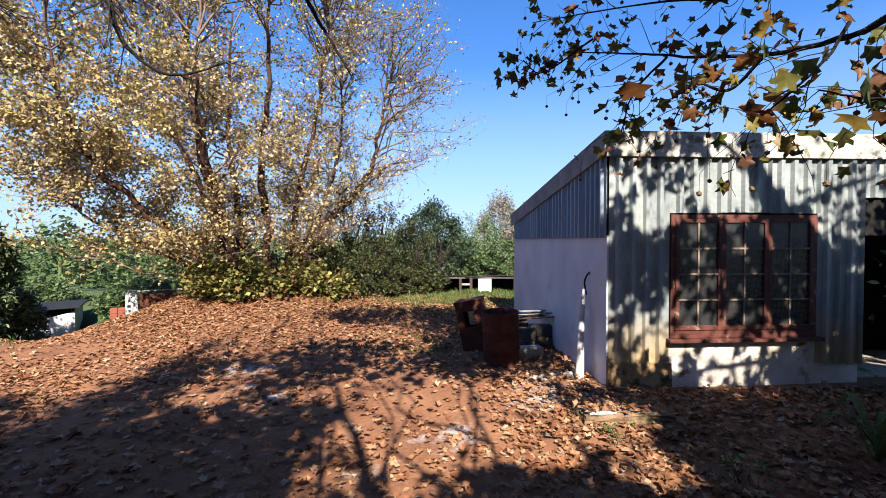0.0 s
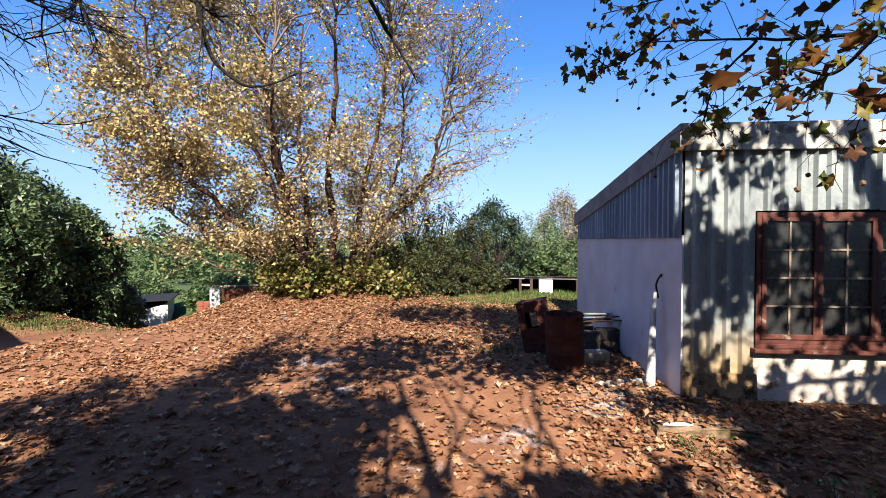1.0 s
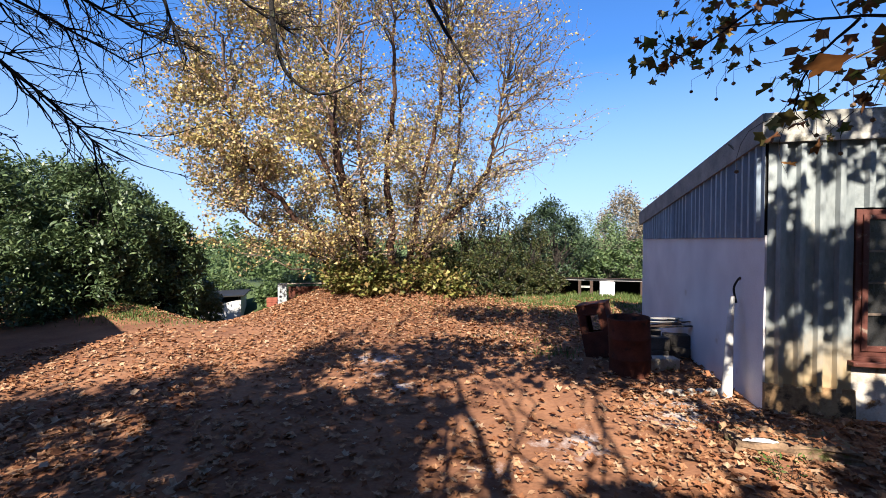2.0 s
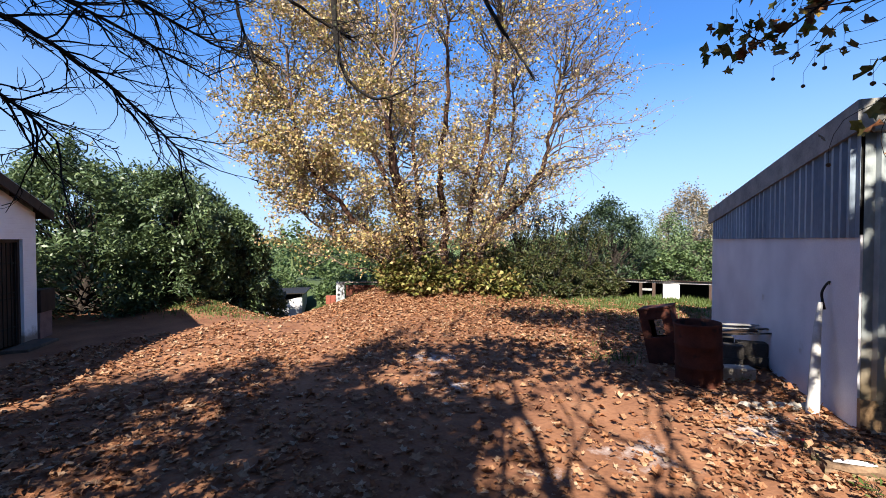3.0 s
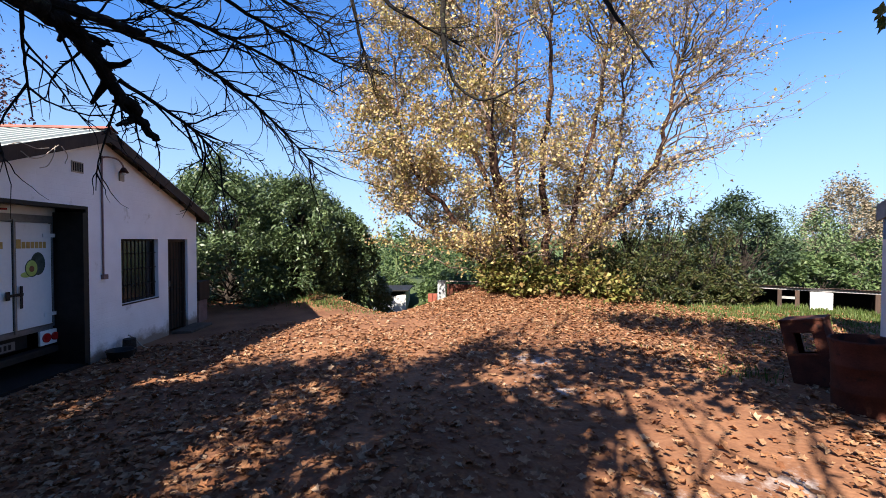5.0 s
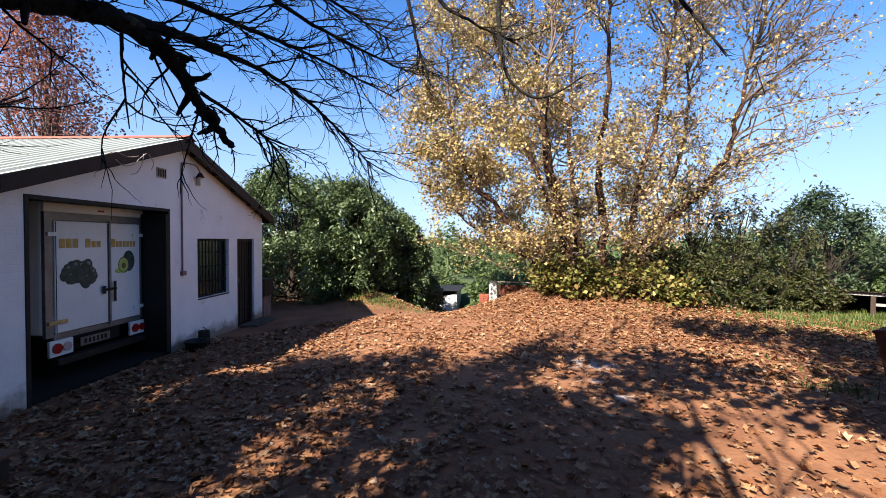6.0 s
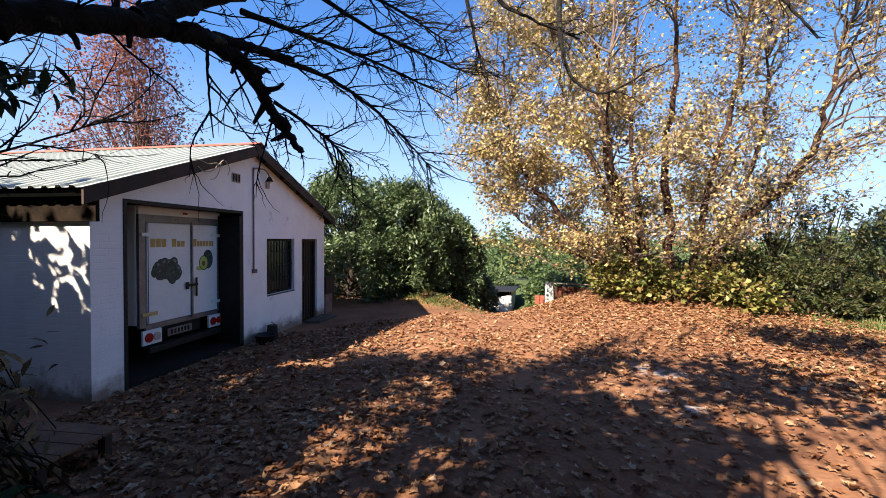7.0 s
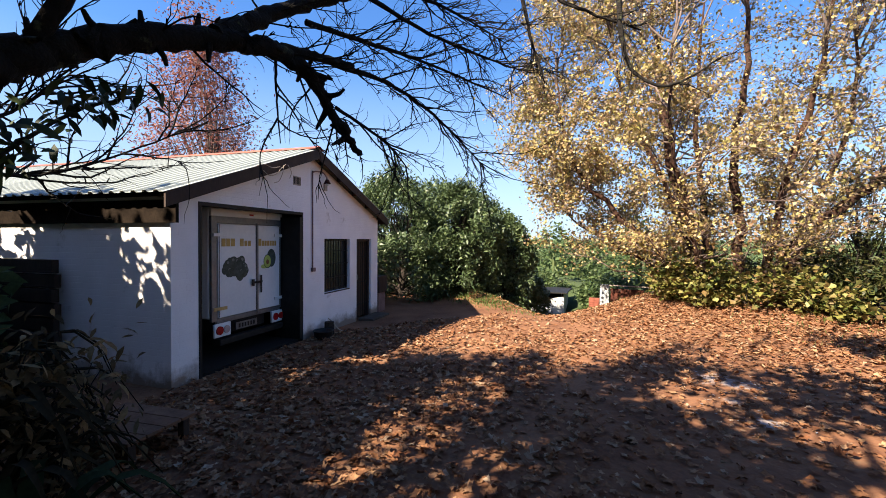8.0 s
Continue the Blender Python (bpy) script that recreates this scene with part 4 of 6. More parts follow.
topped("pale_tree", 10.5, 50, 3.4, 6.0, "tall grey-brown tree with sparse dry foliage", PALE_LEAF, 0.22, 8000, PLAIN, 150, 0.30, stand=0.2, wood=TWIG, tuft=0.06)
leafy_tree("red_tree", (-18.6, 0.9, 0.0), 2.7, 9.7, "upright tree with red-brown autumn leaves behind the house", RED_LEAF, 0.12, 17000, PLAIN, 300, 0.22, cone=0.55, wood=TWIG)


# ---- trees over the yard ----
def clear_of_view(p, margin):
    """True where a point lies above or beside what the walk looks at."""
    x, y = p[0] + 0.15, p[1] + 0.1
    heading = math.degrees(math.atan2(-x, y))
    beside = heading < -50 - 20 * margin or heading > 112 + 10 * margin
    return beside or p[2] > 2.0 + margin + 0.62 * math.hypot(x, y)


def unseen(p):
    return clear_of_view(p, 0.35)


SHADE = np.array((1.6, -5.4, -0.1))
SHADOW_FALL = 1.0 / math.tan(SUN_EL)
shade_targets = []
# gaps in the canopy where the sun reaches the yard: centre and radius on the ground
SUNNY = ((-3.8, 1.75, 0.50), (-4.6, 3.1, 0.42), (-6.8, 2.7, 0.25), (-3.6, 1.0, 0.30), (-0.4, 4.4, 0.65), (0.3, 4.4, 0.5), (-1.5, 5.5, 0.32), (-4.4, 2.2, 0.25), (1.7, 4.5, 0.45), (1.8, 3.6, 0.3), (2.7, 6.4, 0.28), (2.6, 8.4, 0.30), (3.5, 8.9, 0.4), (4.6, 9.0, 0.4), (0.9, 3.9, 0.35), (-1.0, 3.5, 0.25))


def in_gap(p):
    """True where a leaf would shade one of the sunny spots."""
    gx, gy = p[0] - p[2] * SHADOW_FALL * SUN_H.x, p[1] - p[2] * SHADOW_FALL * SUN_H.y
    return any(((gx - hx) / 1.35) ** 2 + (gy - hy) ** 2 < hr * hr for hx, hy, hr in SUNNY)


def open_sky(p):
    return unseen(p) and not in_gap(p)


# patches of shade on the yard: centre, half widths, how many clumps
for cx, cy, rx, ry, k in ((-3.5, 4.9, 2.4, 1.4, 14), (0.7, 7.1, 0.8, 0.7, 8), (-1.4, 6.9, 2.6, 1.1, 15), (1.2, 7.6, 1.3, 0.9, 4), (-6.2, 2.7, 1.2, 0.8, 22), (-2.8, 2.9, 2.2, 0.8, 9), (-2.2, 3.1, 1.1, 0.6, 14), (-3.6, 3.6, 0.9, 0.4, 9), (3.1, 3.6, 1.5, 1.1, 34), (1.3, 3.5, 0.9, 0.6, 6),
                          (5.7, 6.5, 0.9, 1.5, 18), (3.9, 7.3, 0.9, 0.7, 4), (2.55, 7.4, 0.45, 1.3, 3), (2.9, 8.9, 0.8, 1.2, 3), (-5.0, 5.0, 1.2, 0.9, 4), (-5.2, 0.5, 1.5, 1.2, 36), (-4.0, 0.4, 1.3, 0.5, 9), (-0.6, 0.0, 3.4, 1.0, 44), (3.3, 5.2, 1.3, 0.4, 6), (5.0, 5.0, 1.2, 0.6, 12), (4.6, 3.2, 1.2, 0.9, 14), (3.4, 2.9, 1.0, 0.5, 8), (3.3, 3.9, 1.0, 0.7, 14), (-1.6, 11.2, 2.0, 0.7, 12), (1.0, 10.4, 1.3, 1.0, 9)):
    got = 0
    for _ in range(k * 30):
        a, r, h = rng.uniform(0, 2 * math.pi), math.sqrt(rng.uniform(0, 1)), 3.6 + 4.4 * rng.uniform(0, 1) ** 1.6
        gx, gy = cx + rx * r * math.cos(a), cy + ry * r * math.sin(a)
        p = np.array((gx + h * SHADOW_FALL * SUN_H.x, gy + h * SHADOW_FALL * SUN_H.y, h))
        if clear_of_view(p, 1.0) and all(math.hypot(gx - hx, gy - hy) > hr + 0.3 for hx, hy, hr in SUNNY):
            shade_targets.append(p - SHADE)
            got += 1
            if got >= k:
                break
shade_stems = [
    ([(0, 0, -0.2), (0.0, 0.1, 2.0), (-0.4, 0.6, 4.0), (-1.4, 1.6, 5.8), (-2.4, 3.0, 7.4)], 0.17),
    ([(0, 0, 1.2), (-1.2, 0.3, 3.2), (-3.2, 0.9, 4.6), (-5.2, 1.8, 5.6), (-6.4, 2.6, 6.4)], 0.10),
    ([(0, 0, 1.8), (0.6, 0.8, 4.0), (1.2, 2.0, 5.8), (1.4, 3.6, 7.0)], 0.06),
    ([(0, 0, 1.6), (1.0, 0.2, 3.6), (2.4, 0.8, 5.4), (3.4, 1.6, 7.0)], 0.06),
    ([(-0.2, 0.3, 3.0), (-0.4, 2.0, 5.2), (-0.6, 4.2, 6.4), (-0.8, 5.8, 7.2)], 0.045),
]
volume_tree("shade_tree", SHADE, shade_stems, shade_targets, "tall spreading plane tree that shades the yard", NEAR_LEAF, BARK, BARK, 0.21, LOBES, 6, 1.2, 0.8, None, open_sky, 88, clearing=in_gap)
# trees added almost wholly out of view to block skylight and low sun
for x, y, w, h, k in ((-7.4, -5.0, 1.8, 4.75, 9000), (-9.8, -5.2, 1.9, 3.2, 8000), (-7.35, -3.1, 1.05, 2.5, 6000), (-8.9, -4.0, 1.25, 2.6, 6000), (-4.4, -5.8, 2.2, 5.0, 2600), (-1.6, -8.4, 3.0, 7.0, 6500), (3.2, -8.8, 3.2, 8.4, 6500), (6.8, -5.0, 2.6, 7.0, 5500), (-10.2, -9.0, 2.8, 6.0, 3600), (-13, -14, 4.2, 9.5, 4200), (-6.5, -14.5, 4.2, 10, 4200), (0.5, -14.5, 4.2, 9.5, 4200), (7, -14, 4.2, 10, 4200), (10.5, -8, 3.4, 9.0, 4200), (10.5, -1, 3.2, 8.0, 4200)):
    leafy_tree("garden_tree", (x, y, -0.02), w, h, "dense evergreen added out of view to block sky and sun", AVO_LEAF, 0.32, k, PLAIN, group="trees along the garden edge", clumps=60, base=0.03)


# ---- the bare old tree whose limb hangs over the yard ----
old_tree = thing("old_tree", (-3.0, -2.6, -0.05), 0, "old bare tree with dark mossy limbs and fine twigs", "tree")
OLD = np.array((-3.0, -2.6, -0.05))


def bough(name, pts, r0, r1, parent, origin, sides=8, mat=SHADEDBARK, rough=0.012, label=""):
    line = smooth_line(np.asarray(pts, float) - origin, 14 if r0 > 0.05 else 7)
    line[1:-1] += rng.normal(size=line[1:-1].shape) * min(rough, 0.12 * r0)
    c = Cloud()
    rad = np.linspace(r0, r1, len(line)) * (1 + rng.normal(size=len(line)) * 0.035)
    c.tube(line, rad, sides, 0.045)
    c.mesh(name, mat, parent, label, smooth=True)
    return line


def bare_twigs(c, line, n, length, r, levels=2, low=0.2, lift=0.0, wide=0.9):
    """Crooked forked twigs out of a bough."""
    for _ in range(n):
        p, w = along(line, rng.uniform(low, 1.0))
        tw = wander(p, side_way(w, rng.uniform(0.3, wide)), length * rng.uniform(0.4, 1.4), 7, 0.28, lift)
        c.tube(tw, np.linspace(r, r * 0.28, 8), 4)
        if levels > 1:
            bare_twigs(c, tw, 4, length * 0.45, r * 0.48, levels - 1, 0.15, lift, 0.8)
            for _ in range(5):
                q, w2 = along(tw, rng.uniform(0.1, 0.95))
                c.tube(wander(q, side_way(w2, 0.9), rng.uniform(0.02, 0.06), 2, 0.2), [r * 0.55, r * 0.5, r * 0.4], 4)


trunk_line = bough("trunk", [(-3.0, -2.6, -0.3), (-2.95, -2.3, 1.2), (-3.05, -1.7, 2.1), (-3.17, -1.11, 2.58)], 0.22, 0.112, old_tree, OLD, 10)
limb = bough("limb", [(-3.17, -1.11, 2.58), (-3.23, -0.91, 2.85), (-3.35, -0.48, 3.12), (-3.48, 0.21, 3.35), (-3.64, 0.67, 3.31), (-3.76, 0.94, 3.03), (-3.83, 1.2, 2.75)], 0.112, 0.026, old_tree, OLD, 14, label="thick mossy drooping limb")
boughs = [
    (bough("bough", [(-3.48, 0.21, 3.32), (-3.61, 0.58, 3.42), (-3.66, 1.07, 3.43)], 0.055, 0.028, old_tree, OLD), 5),
    (bough("bough", [(-3.45, 0.04, 3.33), (-3.72, 0.53, 3.76), (-3.82, 1.21, 4.18), (-3.77, 2.14, 4.71)], 0.07, 0.03, old_tree, OLD), 8),
    (bough("bough", [(-3.68, 0.69, 3.70), (-3.80, 1.26, 3.74), (-3.89, 1.96, 3.74), (-3.87, 2.99, 3.59)], 0.026, 0.006, old_tree, OLD), 12),
    (bough("bough", [(-3.66, 0.92, 3.42), (-3.79, 1.53, 3.40), (-3.88, 2.16, 3.15), (-3.87, 2.67, 2.78)], 0.024, 0.005, old_tree, OLD), 12),
    (bough("bough", [(-3.82, 1.21, 4.16), (-3.89, 1.96, 4.04), (-3.80, 2.76, 3.92), (-3.84, 3.31, 3.94)], 0.022, 0.005, old_tree, OLD), 12),
    (bough("bough", [(-3.60, 0.45, 3.33), (-3.63, 0.46, 3.07), (-3.73, 0.51, 2.74)], 0.012, 0.004, old_tree, OLD), 2),
    (bough("bough", [(-3.81, 1.48, 4.30), (-3.85, 2.20, 4.32), (-3.95, 3.05, 4.24)], 0.02, 0.006, old_tree, OLD), 12),
    (bough("bough", [(-3.74, 0.95, 3.10), (-3.83, 1.44, 2.90), (-3.90, 1.74, 2.68)], 0.016, 0.005, old_tree, OLD), 6),
    (bough("bough", [(-3.25, -0.8, 2.95), (-3.05, -0.5, 3.5), (-3.0, -0.1, 4.1)], 0.05, 0.02, old_tree, OLD), 8),
    (bough("bough", [(-3.39, -1.07, 2.34), (-3.65, -0.87, 2.36), (-3.89, -0.53, 2.54), (-4.10, 0.05, 2.92)], 0.014, 0.004, old_tree, OLD), 7),
    (bough("bough", [(-3.2, -1.1, 2.5), (-3.6, -0.95, 2.7), (-3.9, -0.7, 3.1)], 0.014, 0.004, old_tree, OLD), 8),
]
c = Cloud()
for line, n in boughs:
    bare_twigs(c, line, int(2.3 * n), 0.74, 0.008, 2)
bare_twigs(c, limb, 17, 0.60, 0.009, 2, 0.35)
tagged(c.mesh("twigwork", SHADEDBARK, old_tree), kind="stuff")
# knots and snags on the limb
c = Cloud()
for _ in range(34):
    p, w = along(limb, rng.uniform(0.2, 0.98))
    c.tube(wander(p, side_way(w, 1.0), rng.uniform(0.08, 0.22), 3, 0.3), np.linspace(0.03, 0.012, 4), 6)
tagged(c.mesh("snag", SHADEDBARK, old_tree), kind="stuff")

# bare sprays that hang from the shade tree into the top of the view
for pts, r, n in (([(-1.9, 4.2, 6.4), (-1.68, 4.7, 5.07), (-1.43, 4.77, 4.52), (-1.24, 4.82, 4.21), (-1.03, 4.86, 3.84)], 0.03, 3), ([(-3.2, 3.2, 6.4), (-3.17, 3.93, 5.04), (-3.14, 3.95, 4.4), (-3.04, 4.03, 3.89), (-2.74, 4.22, 3.65), (-2.41, 4.62, 3.92)], 0.034, 12),
                  ([(-3.9, 2.8, 6.0), (-3.73, 3.45, 4.92), (-3.37, 3.77, 4.56), (-3.07, 4.25, 4.38)], 0.03, 8), ([(-3.7, 2.4, 5.8), (-3.64, 2.95, 4.62), (-3.57, 3.03, 4.14), (-3.48, 3.12, 3.76)], 0.022, 9)):
    # the bark colour carries the shade that makes these branches look black
    spray = thing("hanging_branch", pts[0], 0, "thin dark bare branch hanging into the yard", "branch", "hanging branches")
    o = np.array(pts[0])
    line = bough("stem", pts, 1.2 * r, 0.009, spray, o, 6)
    c = Cloud()
    bare_twigs(c, line, n, 0.5, 0.008, 2, 0.3)
    tagged(c.mesh("twigwork", SHADEDBARK, spray), kind="stuff")

# neighbouring plane tree beside the yard: its leaning trunk shades the shed and a limb carries the leafy branch
SIDE = np.array((7.2, -1.2, -0.1))
side_tree = thing("leaning_tree", SIDE, 0, "leaning dark plane tree beside the yard", "tree")
trunk_line = bough("trunk", [(7.2, -1.2, -0.3), (6.9, -0.6, 1.8), (6.55, 0.2, 3.9), (6.06, 0.6, 5.43), (5.73, 0.55, 6.06), (5.16, 0.5, 6.7), (4.8, 0.46, 7.24), (4.57, 0.46, 7.95), (4.3, 0.4, 9.0)], 0.27, 0.12, side_tree, SIDE, 12)
side_boughs = [bough("limb", pts, r, 0.012, side_tree, SIDE) for pts, r in (
    ([(6.3, 0.45, 4.7), (5.0, 0.3, 4.9), (3.6, 0.35, 4.6), (2.4, 0.6, 4.0)], 0.055),
    ([(5.73, 0.55, 6.06), (4.6, 0.3, 6.2), (3.6, 0.0, 6.4), (2.8, 0.2, 6.7)], 0.05),
    ([(5.16, 0.5, 6.7), (5.9, 0.3, 7.3), (6.6, 0.2, 7.6), (7.4, 0.3, 7.7)], 0.05),
    ([(4.8, 0.46, 7.24), (4.0, 0.3, 7.9), (3.3, 0.2, 8.2), (2.7, 0.1, 8.6)], 0.04),
    # unseen limb added to carry the sky-blocking clumps
    ([(6.55, 0.2, 3.9), (6.6, 1.2, 4.3), (6.8, 2.4, 4.5), (7.1, 3.6, 4.7)], 0.05))]
c, leafs = Cloud(), []
for line in side_boughs:
    for _ in range(26):
        p, w = along(line, rng.uniform(0.15, 1.0))
        tw = wander(p, side_way(w, rng.uniform(0.4, 1.2)), rng.uniform(0.4, 1.0), 6, 0.35, 0.1)
        if unseen(tw[-1] + SIDE):
            c.tube(tw, np.linspace(0.009, 0.003, 7), 4)
            leafs += [along(tw, u1)[0] + rng.normal(size=3) * 0.08 for u1 in rng.uniform(0.2, 1.0, 3)]
tagged(c.mesh("twigwork", BARK, side_tree), kind="stuff")
# leaf clumps out of view; the last four are added to block skylight
for centre, k in (((6.3, 0.7, 5.5), 340), ((5.95, 0.9, 5.9), 200), ((6.5, 0.5, 4.6), 420), ((5.6, 0.9, 5.2), 220), ((6.6, 1.5, 4.3), 380), ((6.9, 2.5, 4.5), 420), ((7.2, 3.5, 4.7), 420), ((7.6, 1.8, 5.0), 380)):
    leafs += list(np.array(centre) - SIDE + rng.normal(size=(k, 3)) * np.array((0.34, 0.3, 0.4)))
c = Cloud()
c.leaves(leafs, 0.17, LOBES, 0.1, 0.4)
c.mesh("crown", NEAR_LEAF, side_tree)

# leafy plane branches over the shed, with seed balls
leafy = thing("leafy_branch", (2.4, 0.6, 4.0), 0, "plane branch with turning green and brown leaves and seed balls", "branch")
LO = np.array((2.4, 0.6, 4.0))
c, leafs, balls = Cloud(), [], []
for pts, r, n in (([(2.4, 0.6, 4.0), (1.78, 1.46, 2.95), (1.89, 2.2, 3.0), (1.74, 2.8, 3.21), (1.52, 3.38, 3.49), (1.12, 3.93, 3.74)], 0.020, 15), ([(2.4, 0.6, 4.0), (2.01, 1.65, 3.4), (2.03, 2.47, 3.46), (1.62, 3.33, 3.86), (0.84, 3.98, 4.04)], 0.018, 15),
                  ([(1.83, 2.38, 3.06), (1.74, 2.57, 2.91), (1.64, 2.75, 3.01), (1.58, 2.9, 2.81)], 0.012, 7), ([(1.64, 3.09, 3.34), (1.48, 3.28, 3.14), (1.4, 3.31, 2.84)], 0.010, 7), ([(1.87, 1.95, 3.0), (1.73, 1.94, 2.80), (1.67, 2.25, 2.63)], 0.010, 5),
                  ([(2.3, 0.9, 3.6), (1.95, 1.52, 2.6), (1.87, 1.8, 2.60), (1.86, 2.09, 2.74)], 0.012, 5), ([(1.27, 3.58, 3.7), (0.92, 3.89, 3.54), (0.76, 4.0, 3.7)], 0.009, 7)):
    line = bough("stem", pts, r, 0.004, leafy, LO, 6)
    for _ in range(2 * n):
        p, w = along(line, rng.uniform(0.25, 1.0))
        tw = wander(p, side_way(w, rng.uniform(0.4, 1.2)), rng.uniform(0.25, 0.6), 6, 0.35, -0.3)
        tip = tw[-1] + LO
        if tip[0] < 0.135 * tip[1]:
            continue
        c.tube(tw, np.linspace(0.003, 0.0012, 7), 4)
        for u1 in rng.uniform(0.25, 1.0, rng.integers(2, 6)):
            leafs.append(along(tw, u1)[0] + rng.normal(size=3) * 0.04)
        if rng.uniform() < 0.6:
            b = along(tw, 1.0)[0]
            balls.append(b + (0, 0, -0.10))
            c.tube([b, b + (0, 0, -0.10)], [0.0015, 0.0015], 3)
tagged(c.mesh("twigwork", BARK, leafy), kind="stuff")
c = Cloud()
c.leaves(leafs, 0.118, PLANE, 0.0, 0.5, 0.45, 0.8)
c.leaves(np.array([(1.32, 1.62, 2.62), (1.12, 1.12, 2.42), (0.98, 1.26, 2.76), (1.30, 1.20, 2.80), (1.22, 1.02, 2.55), (0.74, 1.62, 2.58), (1.02, 1.62, 2.64), (1.36, 1.40, 2.40), (1.46, 1.36, 2.62)]) - LO, 0.135, PLANE, 0.0, 0.5, 0.15, 0.7)
c.mesh("foliage", NEAR_LEAF, leafy)
BALL = material("brown_seed_ball", (0.06, 0.04, 0.025), (0.14, 0.09, 0.05), 30, 0.9, 0.5, 200)
ball_me = None
for b in balls:
    if ball_me is None:
        bm = bmesh.new()
        bmesh.ops.create_icosphere(bm, subdivisions=1, radius=0.016)
        ball_me = bpy.data.meshes.new("seed_ball")
        bm.to_mesh(ball_me)
        bm.free()
        ball_me.materials.append(BALL)
    piece("seed_ball", ball_me, leafy, pose(*b))

# dark broad-leaved spray by the old tree; shade is mixed into its leaf colour
dark_spray = thing("dark_leafy_branch", (-2.81, -0.94, 2.2), 0, "dark green broad-leaved branch beside the old limb", "branch")
DO_ = np.array((-2.81, -0.94, 2.2))
line = bough("stem", [(-2.81, -0.94, 2.2), (-2.95, -0.77, 2.44), (-3.09, -0.57, 2.66), (-3.2, -0.32, 2.80)], 0.014, 0.005, dark_spray, DO_, 6)
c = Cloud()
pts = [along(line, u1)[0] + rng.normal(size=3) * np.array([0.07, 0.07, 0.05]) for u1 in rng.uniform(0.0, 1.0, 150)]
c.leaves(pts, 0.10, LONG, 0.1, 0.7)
c.mesh("foliage", leaf_material("shade_coloured_leaves", [(0.012, 0.020, 0.008), (0.022, 0.036, 0.012), (0.035, 0.055, 0.018)], 0.5, 0.15), dark_spray)


# ---- on and in the house ----
def tube_part(name, pts, radius, mat, parent, sides=8, label="", rounded=True):
    c = Cloud()
    line = smooth_line(pts, 6) if rounded else np.asarray(pts, float)
    c.tube(line, np.full(len(line), radius), sides)
    return c.mesh(name, mat, parent, label, smooth=True)


def cylinder(r, z0, z1, sides=24, r2=None):
    bm = bmesh.new()
    bmesh.ops.create_cone(bm, cap_ends=True, segments=sides, radius1=r, radius2=r if r2 is None else r2, depth=z1 - z0)
    bmesh.ops.translate(bm, verts=bm.verts, vec=(0, 0, (z0 + z1) / 2))
    return bm


HM = pose(-6.85, -0.19, 0, 0, 0, HOUSE_TURN)
GREYSTEEL = material("grey_steel", (0.10, 0.10, 0.10), (0.20, 0.20, 0.20), 6, 0.5, 0.1, 40, 0.5)
DARKGLASS = material("dark_room_glass", (0.012, 0.012, 0.014), (0.03, 0.03, 0.03), 3, 0.15, 0.0, spec=0.5)
window = part("window", a_box(WI[0], 0.11, WI[2], WI[1], 0.115, WI[3]), DARKGLASS, house, "dark barred steel window")
for xa, xb, za, zb in ((WI[0], WI[0] + 0.045, WI[2], WI[3]), (WI[1] - 0.045, WI[1], WI[2], WI[3]), (WI[0] + 0.045, WI[1] - 0.045, WI[3] - 0.045, WI[3]), (WI[0] + 0.045, WI[1] - 0.045, WI[2], WI[2] + 0.045)):
    part("window_frame", a_box(xa, 0.07, za, xb, 0.108, zb, 0.004), STEEL, window)
for k in range(1, 10):
    xb = WI[0] + (WI[1] - WI[0]) * k / 10
    part("burglar_bar", a_box(xb - 0.007, 0.03, WI[2] + 0.01, xb + 0.007, 0.044, WI[3] - 0.01), STEEL, window)
for zb in (1.15, 1.45, 1.74):
    part("burglar_bar", a_box(WI[0] + 0.01, 0.045, zb - 0.008, WI[1] - 0.01, 0.057, zb + 0.008), STEEL, window)
part("window_sill", a_box(WI[0], -0.008, WI[2] - 0.03, WI[1], 0.07, WI[2] - 0.002, 0.006), DARKWOOD, window)
door = part("door", a_box(DO[0] + 0.06, 0.12, 0.03, DO[1] - 0.06, 0.16, DO[2] - 0.06, 0.004), DARKWOOD, house, "dark timber door behind a steel gate")
for xa, xb, za, zb in ((DO[0], DO[0] + 0.06, 0.0, DO[2]), (DO[1] - 0.06, DO[1], 0.0, DO[2]), (DO[0] + 0.06, DO[1] - 0.06, DO[2] - 0.06, DO[2])):
    part("door_frame", a_box(xa, 0.05, za, xb, 0.17, zb, 0.004), DARKWOOD, door)
for k in range(6):
    xb = DO[0] + 0.09 + k * 0.115
    part("gate_bar", a_box(xb - 0.007, 0.06, 0.05, xb + 0.007, 0.074, DO[2] - 0.07), STEEL, door)
for zb in (0.35, 0.9, 1.0, 1.55):
    part("gate_rail", a_box(DO[0] + 0.062, 0.076, zb, DO[1] - 0.062, 0.086, zb + 0.03), STEEL, door)
part("door_handle", a_box(DO[0] + 0.10, 0.03, 1.0, DO[0] + 0.13, 0.058, 1.12, 0.004), GREYSTEEL, door)
for xa, xb, za, zb in ((OP[0], OP[0] + 0.05, 0.0, OP[2]), (OP[1] - 0.05, OP[1], 0.0, OP[2]), (OP[0] + 0.05, OP[1] - 0.05, OP[2] - 0.05, OP[2])):
    part("bay_frame", a_box(xa, -0.012, za, xb, T + 0.01, zb, 0.004), STEEL, house)
part("bay_gate", a_box(OP[1] - 0.12, -0.02, 0.05, OP[1] - 0.055, 0.55, 2.42, 0.006), STEEL, house, "open dark bay door folded inward")
